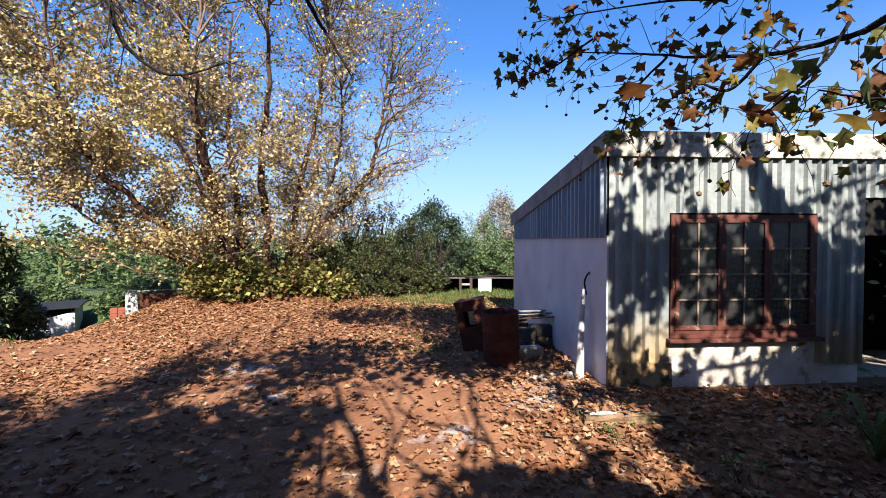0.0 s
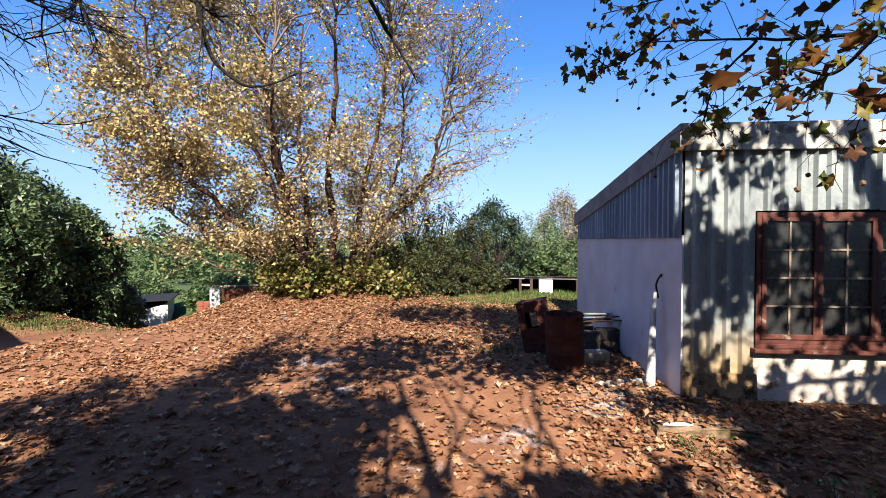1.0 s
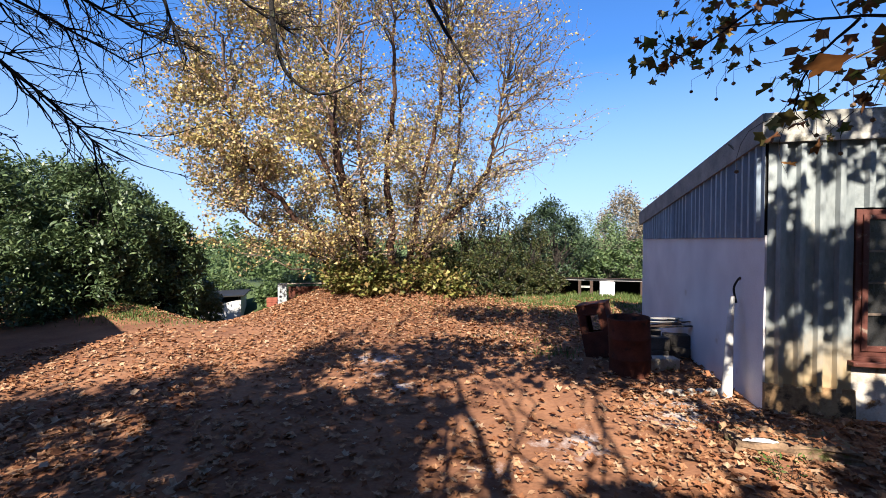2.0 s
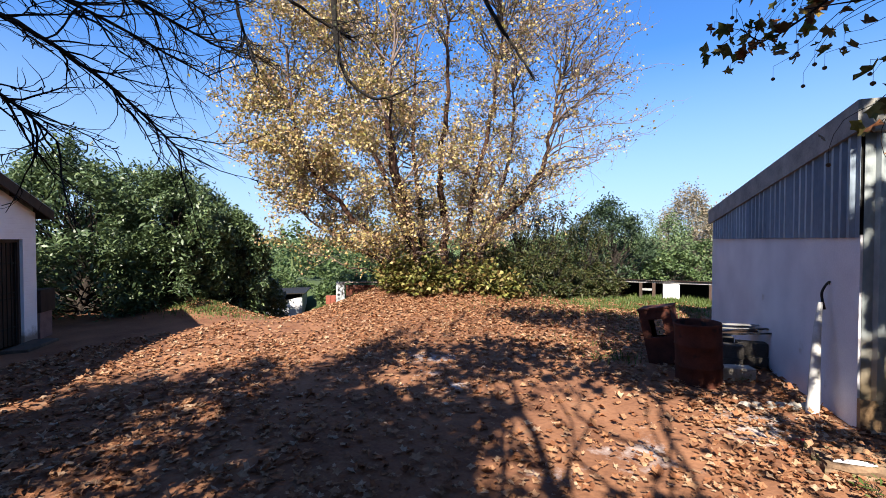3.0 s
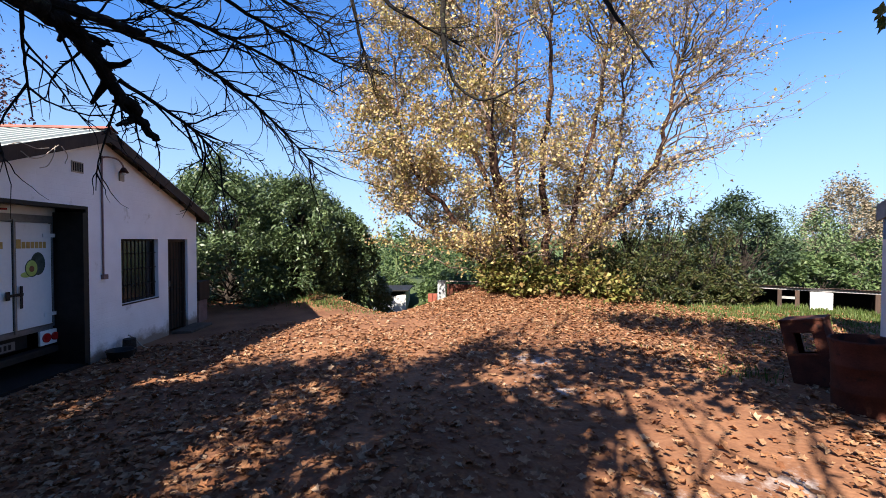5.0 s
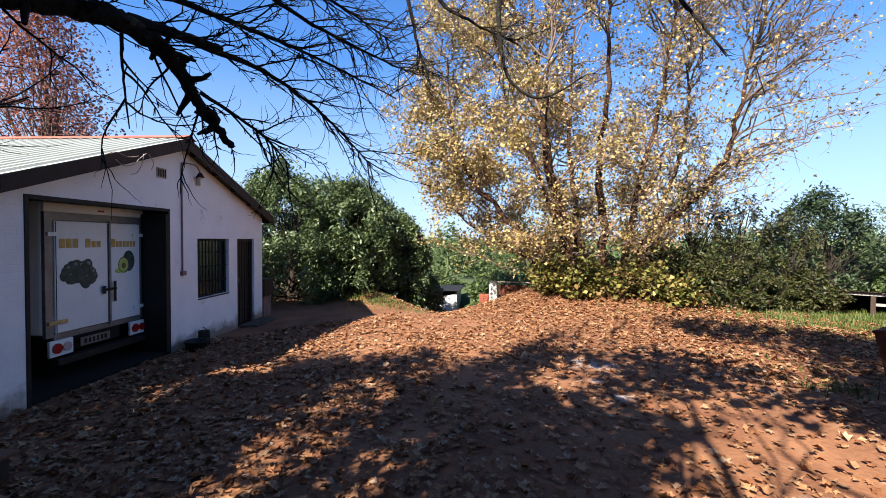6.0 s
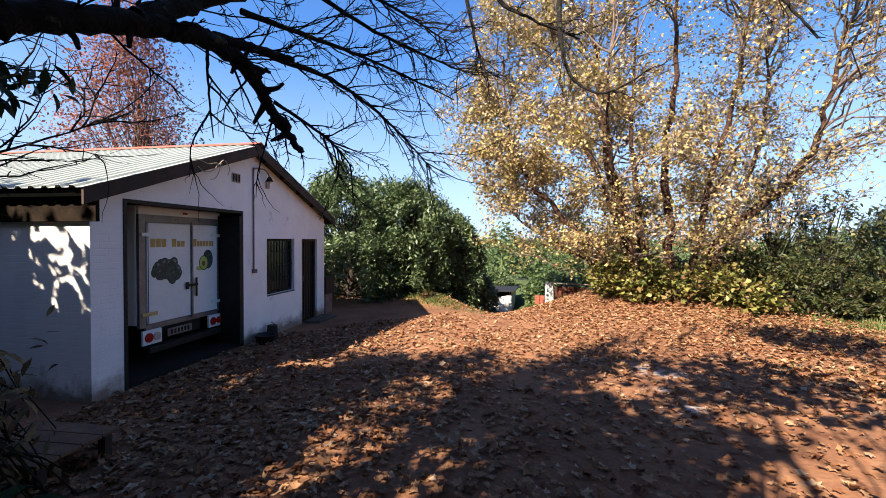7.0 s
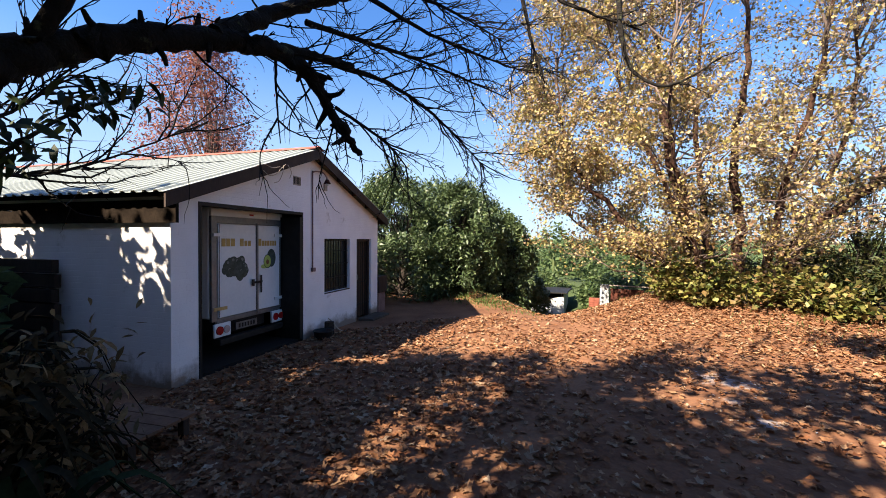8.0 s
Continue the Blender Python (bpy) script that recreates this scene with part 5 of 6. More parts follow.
# conduit, lamp, switch, sign plate, air brick
CONDUIT = material("red_brown_conduit", (0.16, 0.09, 0.08), (0.27, 0.17, 0.15), 5, 0.6, 0.1)
lamp = thing("wall_lamp", HM @ Vector((3.15, 0, 0)), HOUSE_TURN, "hooded outdoor lamp on a curved conduit", "lamp")
tube_part("conduit", [(0, -0.02, 1.40), (0, -0.02, 2.4), (0, -0.02, 3.28), (0.03, -0.03, 3.36), (0.12, -0.05, 3.385), (0.26, -0.10, 3.37), (0.34, -0.12, 3.30), (0.36, -0.13, 3.24)], 0.014, CONDUIT, lamp)
bm = cylinder(0.075, 3.16, 3.25, 16, 0.028)
bmesh.ops.translate(bm, verts=bm.verts, vec=(0.36, -0.13, 0))
part("lamp_hood", bm, RUST, lamp, "rusty lamp hood", smooth=True)
bm = bmesh.new()
bmesh.ops.create_uvsphere(bm, u_segments=12, v_segments=8, radius=0.035)
bmesh.ops.translate(bm, verts=bm.verts, vec=(0.36, -0.13, 3.15))
part("bulb", bm, material("dull_glass_bulb", (0.55, 0.55, 0.5), (0.7, 0.7, 0.65), 4, 0.2, 0), lamp, smooth=True)
part("switch_box", a_box(-0.04, -0.06, 1.34, 0.06, 0.0, 1.42, 0.01), CONDUIT, lamp)
part("mount_plate", a_box(0.42, -0.03, 3.03, 0.53, 0.0, 3.18, 0.006), PALEWOOD, lamp)
creeper = thing("dry_creeper", HM @ Vector((1.75, -0.26, 3.18)), HOUSE_TURN, "dry pale creeper stems hanging from the gable edge", "creeper")
for pts in ([(0.25, 0, 0.12), (0.1, -0.02, 0.02), (-0.05, -0.03, -0.10), (-0.22, -0.03, -0.14), (-0.34, -0.02, -0.08)], [(0.2, 0, 0.10), (0.12, -0.03, -0.06), (0.02, -0.04, -0.2), (-0.10, -0.04, -0.25)], [(0.1, 0, 0.05), (-0.12, -0.02, 0.0), (-0.35, -0.03, 0.02), (-0.5, -0.02, -0.04)], [(0.3, 0, 0.12), (0.36, -0.03, 0.0), (0.3, -0.04, -0.12)]):
    tube_part("stem", pts, 0.006, PALEWOOD, creeper, 5)
vent = thing("air_brick", HM @ Vector((2.66, 0, 3.11)), HOUSE_TURN, "terracotta air brick in the gable", "vent")
part("vent_frame", a_box(-0.115, -0.012, -0.085, 0.115, 0.0, 0.085, 0.004), PALEWOOD, vent)
for k in range(5):
    # slots are black plates, the shade of the holes set as colour
    part("vent_slot", a_box(-0.095 + k * 0.042, -0.017, -0.065, -0.073 + k * 0.042, -0.0125, 0.065), SHADEBLACK, vent)

# ---- truck in the bay ----
TRUCKWHITE = material("white_truck_panel", (0.66, 0.67, 0.66), (0.78, 0.78, 0.76), 1.5, 0.35, 0.02, 20, spots=(0.52, 0.49, 0.44), spot_scale=2.5, spot_at=0.66)
ALU = material("dull_aluminium_frame", (0.13, 0.135, 0.14), (0.24, 0.245, 0.25), 4, 0.45, 0.05, 30, 0.6)
REDLAMP = material("red_lamp_lens", (0.30, 0.010, 0.010), (0.42, 0.02, 0.02), 10, 0.15, 0.0, spec=0.6)
CLEARLAMP = material("clear_lamp_lens", (0.42, 0.30, 0.27), (0.55, 0.42, 0.38), 10, 0.15, 0.0, spec=0.6)
BRASS = material("yellowed_latch", (0.40, 0.28, 0.10), (0.56, 0.42, 0.20), 8, 0.5, 0.1, 40, 0.3)
GILT = material("gilt_lettering", (0.38, 0.24, 0.06), (0.50, 0.34, 0.11), 8, 0.5, 0.0)
AVODARK = material("printed_dark_avocado", (0.015, 0.03, 0.022), (0.06, 0.085, 0.075), 14, 0.5, 0.0)
AVOSHEEN = material("printed_fruit_sheen", (0.10, 0.13, 0.12), (0.20, 0.23, 0.22), 14, 0.5, 0.0)
AVOLIME = material("printed_lime_flesh", (0.30, 0.40, 0.08), (0.46, 0.55, 0.16), 8, 0.5, 0.0)
AVOSTONE = material("printed_brown_stone", (0.14, 0.06, 0.03), (0.22, 0.10, 0.05), 8, 0.5, 0.0)
TYRE = material("black_rubber", (0.012, 0.012, 0.012), (0.03, 0.03, 0.03), 10, 0.9, 0.2)
truck = thing("truck", HM @ Vector((0, 0.44, 0)), HOUSE_TURN, "white box truck reversed into the bay, rear doors shut", "truck")
X0, X1, XM = 1.06, 2.80, 2.06
part("body", a_box(X0, 0.03, 0.70, X1, 4.2, 2.50, 0.03), TRUCKWHITE, truck)
part("roof_cap", a_box(X0 + 0.01, -0.015, 2.36, X1 - 0.01, 0.03, 2.485, 0.012), TRUCKWHITE, truck)
for xa, xb, za, zb in ((X0 + 0.01, X0 + 0.12, 0.66, 2.36), (X1 - 0.10, X1 - 0.01, 0.66, 2.36), (X0 + 0.12, X1 - 0.10, 2.25, 2.36), (X0 + 0.12, X1 - 0.10, 0.62, 0.70)):
    part("rear_frame", a_box(xa, -0.02, za, xb, 0.03, zb, 0.006), ALU, truck, "dull metal door frame")
part("marker_lamp", a_box(1.90, -0.03, 2.40, 1.99, -0.015, 2.43, 0.004), REDLAMP, truck)


def disc(x, z, rx, rz, y0, y1, n=20):
    return slab(bmesh.new(), [(x + rx * math.cos(2 * math.pi * k / n), z + rz * math.sin(2 * math.pi * k / n)) for k in range(n)], y0, y1)


for xa, xb in ((X0 + 0.13, XM - 0.006), (XM + 0.006, X1 - 0.11)):
    leaf_door = part("rear_door", a_box(xa, -0.035, 0.71, xb, 0.02, 2.24, 0.008), TRUCKWHITE, truck, "white rear door with painted fruit")
    outer = xa if xb < XM + 0.01 else xb
    s = 1 if xb < XM + 0.01 else -1
    for z in (0.86, 2.06):
        part("hinge", a_box(min(outer - 0.10 * s, outer + 0.17 * s), -0.05, z - 0.028, max(outer - 0.10 * s, outer + 0.17 * s), -0.036, z + 0.028, 0.004), BRASS if z < 1 and s > 0 else TRUCKWHITE, leaf_door)
    part("seal", a_box(xa + 0.012, -0.039, 0.72, xa + 0.022, -0.0355, 2.23), STEEL, leaf_door)
    part("seal", a_box(xb - 0.022, -0.039, 0.72, xb - 0.012, -0.0355, 2.23), STEEL, leaf_door)
    if s > 0:
        for bx, bw in ((1.25, 0.085), (1.35, 0.085), (1.45, 0.085), (1.65, 0.085), (1.755, 0.065), (1.84, 0.065)):
            part("letter_bar", a_box(bx, -0.040, 1.87, bx + bw, -0.0362, 2.0 if bx in (1.25, 1.35, 1.45, 1.65, 2.10) else 1.965, 0.001), GILT, leaf_door, "gilt sign bar")
        for k in range(42):
            a, r = rng.uniform(0, 2 * math.pi), math.sqrt(rng.uniform(0, 1))
            y = -0.0362 - 0.00015 * (k + 1)
            fx, fz, fr = 1.555 + 0.25 * r * math.cos(a), 1.50 + 0.165 * r * math.sin(a), rng.uniform(0.055, 0.08)
            part("painted_fruit", disc(fx, fz, fr, fr * 1.1, y, -0.0358), AVODARK, leaf_door)
            if k % 2:
                part("painted_sheen", disc(fx + 0.012, fz + 0.02, fr * 0.45, fr * 0.4, y - 0.0001, -0.0358, 10), AVOSHEEN, leaf_door)
    else:
        for bx, bw in ((2.10, 0.07), (2.185, 0.055), (2.255, 0.055), (2.325, 0.055), (2.395, 0.055), (2.465, 0.05), (2.53, 0.045)):
            part("letter_bar", a_box(bx, -0.040, 1.87, bx + bw, -0.0362, 2.0 if bx in (1.25, 1.35, 1.45, 1.65, 2.10) else 1.965, 0.001), GILT, leaf_door, "gilt sign bar")
        part("painted_fruit", disc(2.44, 1.64, 0.12, 0.17, -0.0385, -0.0358), AVODARK, leaf_door)
        part("painted_fruit", disc(2.34, 1.58, 0.11, 0.13, -0.0405, -0.0358), AVODARK, leaf_door)
        part("painted_flesh", disc(2.33, 1.58, 0.092, 0.115, -0.0425, -0.0358), AVOLIME, leaf_door, "lime green painted flesh")
        part("painted_stone", disc(2.33, 1.57, 0.04, 0.045, -0.0445, -0.0358), AVOSTONE, leaf_door)
        part("painted_leaf", disc(2.25, 1.49, 0.09, 0.04, -0.0385, -0.0358), AVOLIME, leaf_door)
latch = part("lock_bar", a_box(XM - 0.02, -0.062, 0.66, XM + 0.012, -0.042, 2.28, 0.006), ALU, truck)
for xa, za, xb, zb in ((XM - 0.16, 1.16, XM - 0.10, 1.28), (XM - 0.10, 1.20, XM + 0.10, 1.24), (XM + 0.05, 1.02, XM + 0.09, 1.34)):
    part("latch", a_box(xa, -0.075, za, xb, -0.063, zb, 0.005), STEEL, latch)
for xa, side in ((X0 + 0.03, 1), (X1 - 0.36, -1)):
    panel = part("lamp_panel", a_box(xa, -0.05, 0.40, xa + 0.34, -0.01, 0.62, 0.01), TRUCKWHITE, truck, "white lamp panel")
    for k, (mat, r) in enumerate(((REDLAMP, 0.07), (CLEARLAMP if side > 0 else REDLAMP, 0.062))):
        part("tail_lamp", disc(xa + 0.10 + 0.145 * k, 0.51, r, r, -0.068, -0.051), mat, panel)
plate = part("number_plate", a_box(1.56, -0.035, 0.45, 2.06, -0.02, 0.57, 0.004), ALU, truck)
for k in range(6):
    part("plate_bar", a_box(1.62 + k * 0.068, -0.040, 0.475, 1.655 + k * 0.068, -0.0352, 0.545), STEEL, plate)
part("bumper", a_box(X0 + 0.1, -0.10, 0.27, X1 - 0.1, 0.06, 0.37, 0.015), STEEL, truck)
part("chassis", a_box(X0 + 0.4, 0.1, 0.40, X1 - 0.4, 4.2, 0.68), STEEL, truck)
for x in (X0 + 0.22, X1 - 0.22):
    bm = cylinder(0.33, -0.11, 0.11, 24)
    bmesh.ops.transform(bm, matrix=pose(x, 1.1, 0.33, 0, 90, 0), verts=bm.verts)
    wheel = part("wheel", bm, TYRE, truck, smooth=False)
    bm = cylinder(0.18, -0.115, 0.115, 20)
    bmesh.ops.transform(bm, matrix=pose(x, 1.1, 0.33, 0, 90, 0), verts=bm.verts)
    part("rim", bm, GREYSTEEL, wheel)

# near-black board with almost no gloss, darker than the other roof timber
part("eave_board", a_box(-0.06, -0.16, 2.20, -0.012, 10.3, 2.50, 0.004), material("dark_matt_eave_board", (0.008, 0.006, 0.005), (0.022, 0.016, 0.012), 5, 0.95, 0.3, spec=0.02), house, "dark brown eave board")

# tub and hose at the foot of the gable
tub = thing("washtub", HM @ Vector((3.12, -0.29, 0)), HOUSE_TURN, "low dark metal tub at the foot of the wall", "tub")
bm, prev = bmesh.new(), None
for r, z in ((0.15, 0.0), (0.17, 0.02), (0.195, 0.15), (0.21, 0.165), (0.20, 0.172), (0.18, 0.15), (0.15, 0.035)):
    now = [bm.verts.new((r * math.cos(2 * math.pi * k / 24), r * math.sin(2 * math.pi * k / 24), z)) for k in range(24)]
    if prev:
        for k in range(24):
            bm.faces.new((prev[k], prev[(k + 1) % 24], now[(k + 1) % 24], now[k]))
    prev = now
bm.faces.new(prev)
bmesh.ops.recalc_face_normals(bm, faces=bm.faces[:])
part("shell", bm, STEEL, tub, smooth=True)
stump = thing("log_stump", HM @ Vector((3.48, -0.20, 0)), HOUSE_TURN, "dark sawn log standing against the wall", "log")
part("log_body", cylinder(0.11, -0.02, 0.27, 18, 0.095), BARK, stump, smooth=False)
garden_hose = thing("garden_hose", HM @ Vector((3.66, -0.30, 0)), HOUSE_TURN, "pale hose end curled on the ground by the wall", "hose")
tube_part("hose_body", [(-0.02, 0.22, 0.30), (0.0, 0.12, 0.22), (0.04, 0.02, 0.08), (0.12, -0.06, 0.02), (0.26, -0.10, 0.016), (0.36, -0.04, 0.016)], 0.012, PALEWOOD, garden_hose)

# box, step and old boards by the house
crate = thing("wooden_box", HM @ Vector((6.55, 0.25, 0)), HOUSE_TURN, "dark weathered wooden box at the house corner", "box")
part("box_body", a_box(-0.20, -0.22, -0.02, 0.22, 0.22, 0.52, 0.01), CONDUIT, crate, "brown lower boards")
part("box_lid", a_box(-0.24, -0.26, 0.522, 0.26, 0.26, 0.98, 0.012), DARKWOOD, crate)
SOOTSTEP = material("dirty_concrete_step", (0.05, 0.0375, 0.0275), (0.11, 0.085, 0.065), 4, 0.95, 0.4)
step = thing("door_step", HM @ Vector((5.6, -0.32, 0)), HOUSE_TURN, "low worn concrete step at the door", "step")
part("tread", a_box(-0.5, -0.10, -0.03, 0.45, 0.31, 0.05, 0.02), SOOTSTEP, step)
rack = thing("board_stack", HM @ Vector((-0.05, 1.95, 0)), HOUSE_TURN, "stack of dark boards against the side wall", "boards")
for k in range(8):
    part("board", a_box(-0.10 - 0.01 * (k % 3), 0.0 + 0.04 * (k % 2), 0.02 + 0.21 * k, -0.02, 3.0, 0.21 + 0.21 * k, 0.006), DARKWOOD, rack)

# ---- low table and dry plant in the shade ----
table = thing("low_table", (-5.25, -0.55, 0), 42, "low brown board table under the trees", "table")
for k in range(4):
    part("top_board", a_box(-0.45, -0.36 + 0.18 * k, 0.23, 0.45, -0.19 + 0.18 * k, 0.26, 0.006), material("brown_board", (0.10, 0.05, 0.028), (0.20, 0.105, 0.06), 6, 0.85, 0.3) if k == 0 else bpy.data.materials["brown_board"], table)
for x in (-0.36, 0.36):
    for y in (-0.28, 0.28):
        part("leg", a_box(x - 0.035, y - 0.035, -0.05, x + 0.035, y + 0.035, 0.23), DARKWOOD, table)
DRYFROND = leaf_material("withered_brown_blades", [(0.030, 0.020, 0.010), (0.06, 0.04, 0.02), (0.13, 0.085, 0.04), (0.022, 0.018, 0.010), (0.09, 0.055, 0.022), (0.04, 0.028, 0.014)], 0.85, 0.2, 0.08)
DEEPGREEN = leaf_material("deep_green_blades", [(0.010, 0.016, 0.006), (0.018, 0.030, 0.010), (0.04, 0.045, 0.014)], 0.75, 0.2, 0.1)


def strap_plant(name, at, reach, high, blades, width, mat, label, droop=1.0, category="plant"):
    """Arching strap leaves out of one crown, each a bent tapering blade with a folded keel."""
    ob = thing(name, at, 0, label, category)
    for _ in range(blades):
        c = Cloud()
        a = rng.uniform(0, 2 * math.pi)
        r, h, w = reach * rng.uniform(0.5, 1.1), high * rng.uniform(0.6, 1.1), width * rng.uniform(0.6, 1.2)
        u1 = np.linspace(0, 1, 8)
        x, z = r * u1, h * (np.sin(np.pi * 0.62 * u1) - droop * 0.5 * u1 ** 3)
        half = w * np.sin(np.pi * (0.12 + 0.88 * u1)) * 0.5 + 0.003
        mid = np.stack([x * math.cos(a), x * math.sin(a), z], 1) + np.cumsum(rng.normal(size=(8, 3)) * 0.012, 0)
        out = np.array([-math.sin(a), math.cos(a), 0])
        v = np.concatenate([mid - out * half[:, None] + (0, 0, 0.01), mid - (0, 0, 0.008), mid + out * half[:, None] + (0, 0, 0.01)])
        f = [(k + 8 * s, k + 1 + 8 * s, k + 9 + 8 * s, k + 8 + 8 * s) for s in (0, 1) for k in range(7)]
        c.add(v, f)
        c.mesh("blade", mat, ob)
    return ob


strap_plant("dry_plant", (-4.75, -1.55, 0), 1.2, 1.35, 48, 0.075, DRYFROND, "withered brown strap-leaved plant in deep shade", 1.1)
strap_plant("dry_plant", (-4.15, -1.25, 0), 0.95, 1.0, 36, 0.06, DRYFROND, "withered brown strap-leaved plant in deep shade", 1.3)
strap_plant("shade_plant", (-3.55, -0.95, 0), 0.7, 0.6, 12, 0.10, DEEPGREEN, "dark green strap-leaved plant in deep shade", 1.0)
strap_plant("shade_plant", (-5.9, -1.9, 0), 0.9, 1.1, 24, 0.11, DEEPGREEN, "dark green strap-leaved plant in deep shade", 1.0)
strap_plant("clivia", (3.95, 3.75, 0), 0.55, 0.62, 20, 0.06, GRASS_LEAF, "bright green strap-leaved plant by the shed path", 0.9)
shrub("dark_bush", (6.15, 5.05, 0), (0.5, 0.35, 1.55), "dark leafy bush beside the shed doorway", AVO_LEAF, 0.13, 700, LONG, group="bushes by the shed")


DEADLEAF = leaf_material("hanging_dead_leaves", [(0.05, 0.032, 0.016), (0.13, 0.085, 0.04), (0.26, 0.17, 0.085), (0.04, 0.03, 0.016), (0.34, 0.23, 0.11)], 0.8, 0.25, 0.08)
shrub("dead_bush", (-4.65, -1.05, 0), (0.75, 0.55, 1.25), "tangled dead bush with hanging brown leaves", DEADLEAF, 0.13, 700, LONG, 22, SHADEDBARK, hang=0.9)
shrub("dead_bush", (-3.75, -1.15, 0), (0.5, 0.4, 0.7), "tangled dead bush with hanging brown leaves", DEADLEAF, 0.12, 320, LONG, 16, SHADEDBARK, hang=0.9)
shrub("weed", (1.75, 4.05, 0), (0.22, 0.2, 0.30), "straggly green weed in fallen leaves", GRASS_LEAF, 0.05, 60, LONG, 9, group="weeds")
shrub("weed", (2.45, 3.35, 0), (0.28, 0.2, 0.26), "straggly green weed in fallen leaves", GRASS_LEAF, 0.06, 60, LONG, 9, group="weeds")

# ---- rusty drum and rusty box ----
drum = thing("oil_drum", (0.94, 6.66, -0.01), 15, "rusted steel oil drum standing open in the leaves", "drum")
drum.rotation_euler[1] = radians(-2.5)
bm = bmesh.new()
rings = [(0.0, 0.285), (0.02, 0.295), (0.05, 0.287), (0.27, 0.287), (0.29, 0.299), (0.31, 0.287), (0.56, 0.287), (0.58, 0.299), (0.60, 0.287), (0.83, 0.287), (0.86, 0.297), (0.88, 0.290), (0.87, 0.278), (0.60, 0.276), (0.2, 0.276), (0.18, 0.0)]
seg, prev = 36, None
for z, r in rings:
    if r == 0:
        tip = bm.verts.new((0, 0, z))
        for k in range(seg):
            bm.faces.new((prev[k], prev[(k + 1) % seg], tip))
        break
    now = [bm.verts.new(((r + 0.006 * math.sin(3 * 2 * math.pi * k / seg + 5 * z)) * math.cos(2 * math.pi * k / seg), (r + 0.006 * math.cos(2 * 2 * math.pi * k / seg)) * math.sin(2 * math.pi * k / seg), z)) for k in range(seg)]
    if prev:
        for k in range(seg):
            bm.faces.new((prev[k], prev[(k + 1) % seg], now[(k + 1) % seg], now[k]))
    prev = now
bmesh.ops.recalc_face_normals(bm, faces=bm.faces[:])
part("shell", bm, RUST, drum, smooth=True)
stove = thing("rusty_box", (0.66, 7.65, 0.02), -16, "rusted steel box with a square hole, tilted", "box")
stove.rotation_euler[1] = radians(-12)
bw, bh, bt = 0.235, 0.88, 0.03
panels = [((-bw, -bw, 0, bw, -bw + bt, 0.44)), ((-bw, -bw, 0.72, bw, -bw + bt, bh)), ((-bw, -bw, 0.44, -0.10, -bw + bt, 0.72)), ((0.10, -bw, 0.44, bw, -bw + bt, 0.72)),
          ((-bw, bw - bt, 0, bw, bw, 0.40)), ((-bw, bw - bt, 0.74, bw, bw, bh)), ((-bw, bw - bt, 0.40, -0.13, bw, 0.74)), ((0.13, bw - bt, 0.40, bw, bw, 0.74)), ((-bw, -bw + bt, 0, -bw + bt, bw - bt, bh)), ((bw - bt, -bw + bt, 0, bw, bw - bt, bh)), ((-bw - 0.015, -bw - 0.015, bh + 0.002, bw + 0.015, bw + 0.015, bh + 0.03))]
for p in panels:
    part("panel", a_box(*p, 0.004), RUST, stove)
for p in ((-0.13, -bw - 0.012, 0.41, 0.13, -bw - 0.001, 0.435), (-0.13, -bw - 0.012, 0.725, 0.13, -bw - 0.001, 0.75), (-0.13, -bw - 0.012, 0.436, -0.105, -bw - 0.001, 0.724), (0.105, -bw - 0.012, 0.436, 0.13, -bw - 0.001, 0.724)):
    part("hole_rim", a_box(*p), RUST, stove)

OCHRE = material("ochre_stained_footing", (0.13, 0.07, 0.03), (0.38, 0.25, 0.13), 2.4, 0.95, 0.6, 30, spots=(0.07, 0.045, 0.025), spot_scale=4, spot_at=0.53)
part("footing", slab(bmesh.new(), [(0.0, -0.2), (0.90, -0.2), (0.88, 0.34), (0.0, 0.36)], -0.055, -0.003), OCHRE, shed, "ochre-stained concrete footing")

# ---- scrap by the shed wall ----
# dark colour stands in for the shade beneath the planks
SHADOWSCRAP = material("shade_darkened_scrap", (0.035, 0.030, 0.026), (0.09, 0.08, 0.07), 5, 0.95, 0.4)
pile = thing("scrap_pile", (1.75, 7.9, 0), 0, "pile of old planks and bent metal strips on blocks", "scrap")
for k in range(8):
    a, long = rng.uniform(-0.30, 0.45), rng.uniform(0.9, 1.5)
    bm = a_box(-long / 2, -0.045, -0.008, long / 2, 0.045, 0.008, 0.003)
    bmesh.ops.transform(bm, matrix=pose(rng.uniform(-0.30, 0.0), rng.uniform(-0.45, 0.6), 0.47 + 0.018 * k, rng.uniform(-5, 5), -6 + rng.uniform(-3, 3), math.degrees(a)), verts=bm.verts)
    part("plank" if k % 3 else "metal_strip", bm, (DARKWOOD, GREYBOARD, SHADOWSCRAP)[k % 3] if k != 3 else PALEWOOD, pile)
# blocks darkened by colour so the space under the planks reads as shade
for x, y, z in ((-0.30, -0.30, -0.02), (-0.30, 0.35, -0.02), (0.1, 0.0, -0.02), (-0.28, -0.28, 0.19), (-0.28, 0.34, 0.19), (0.1, 0.02, 0.19)):
    bm = a_box(x - 0.2, y - 0.1, z, x + 0.2, y + 0.1, z + 0.205, 0.012)
    part("block", bm, SHADOWSCRAP, pile)
block = thing("concrete_block", (1.45, 7.05, 0), 12, "pale broken concrete block among leaves", "block")
part("block_body", a_box(-0.22, -0.11, -0.02, 0.22, 0.11, 0.20, 0.02), CONCRETE, block)
pipe = thing("white_gutter", (1.93, 5.90, 0), 0, "white bent gutter length leaning on the wall", "gutter")
c = Cloud()
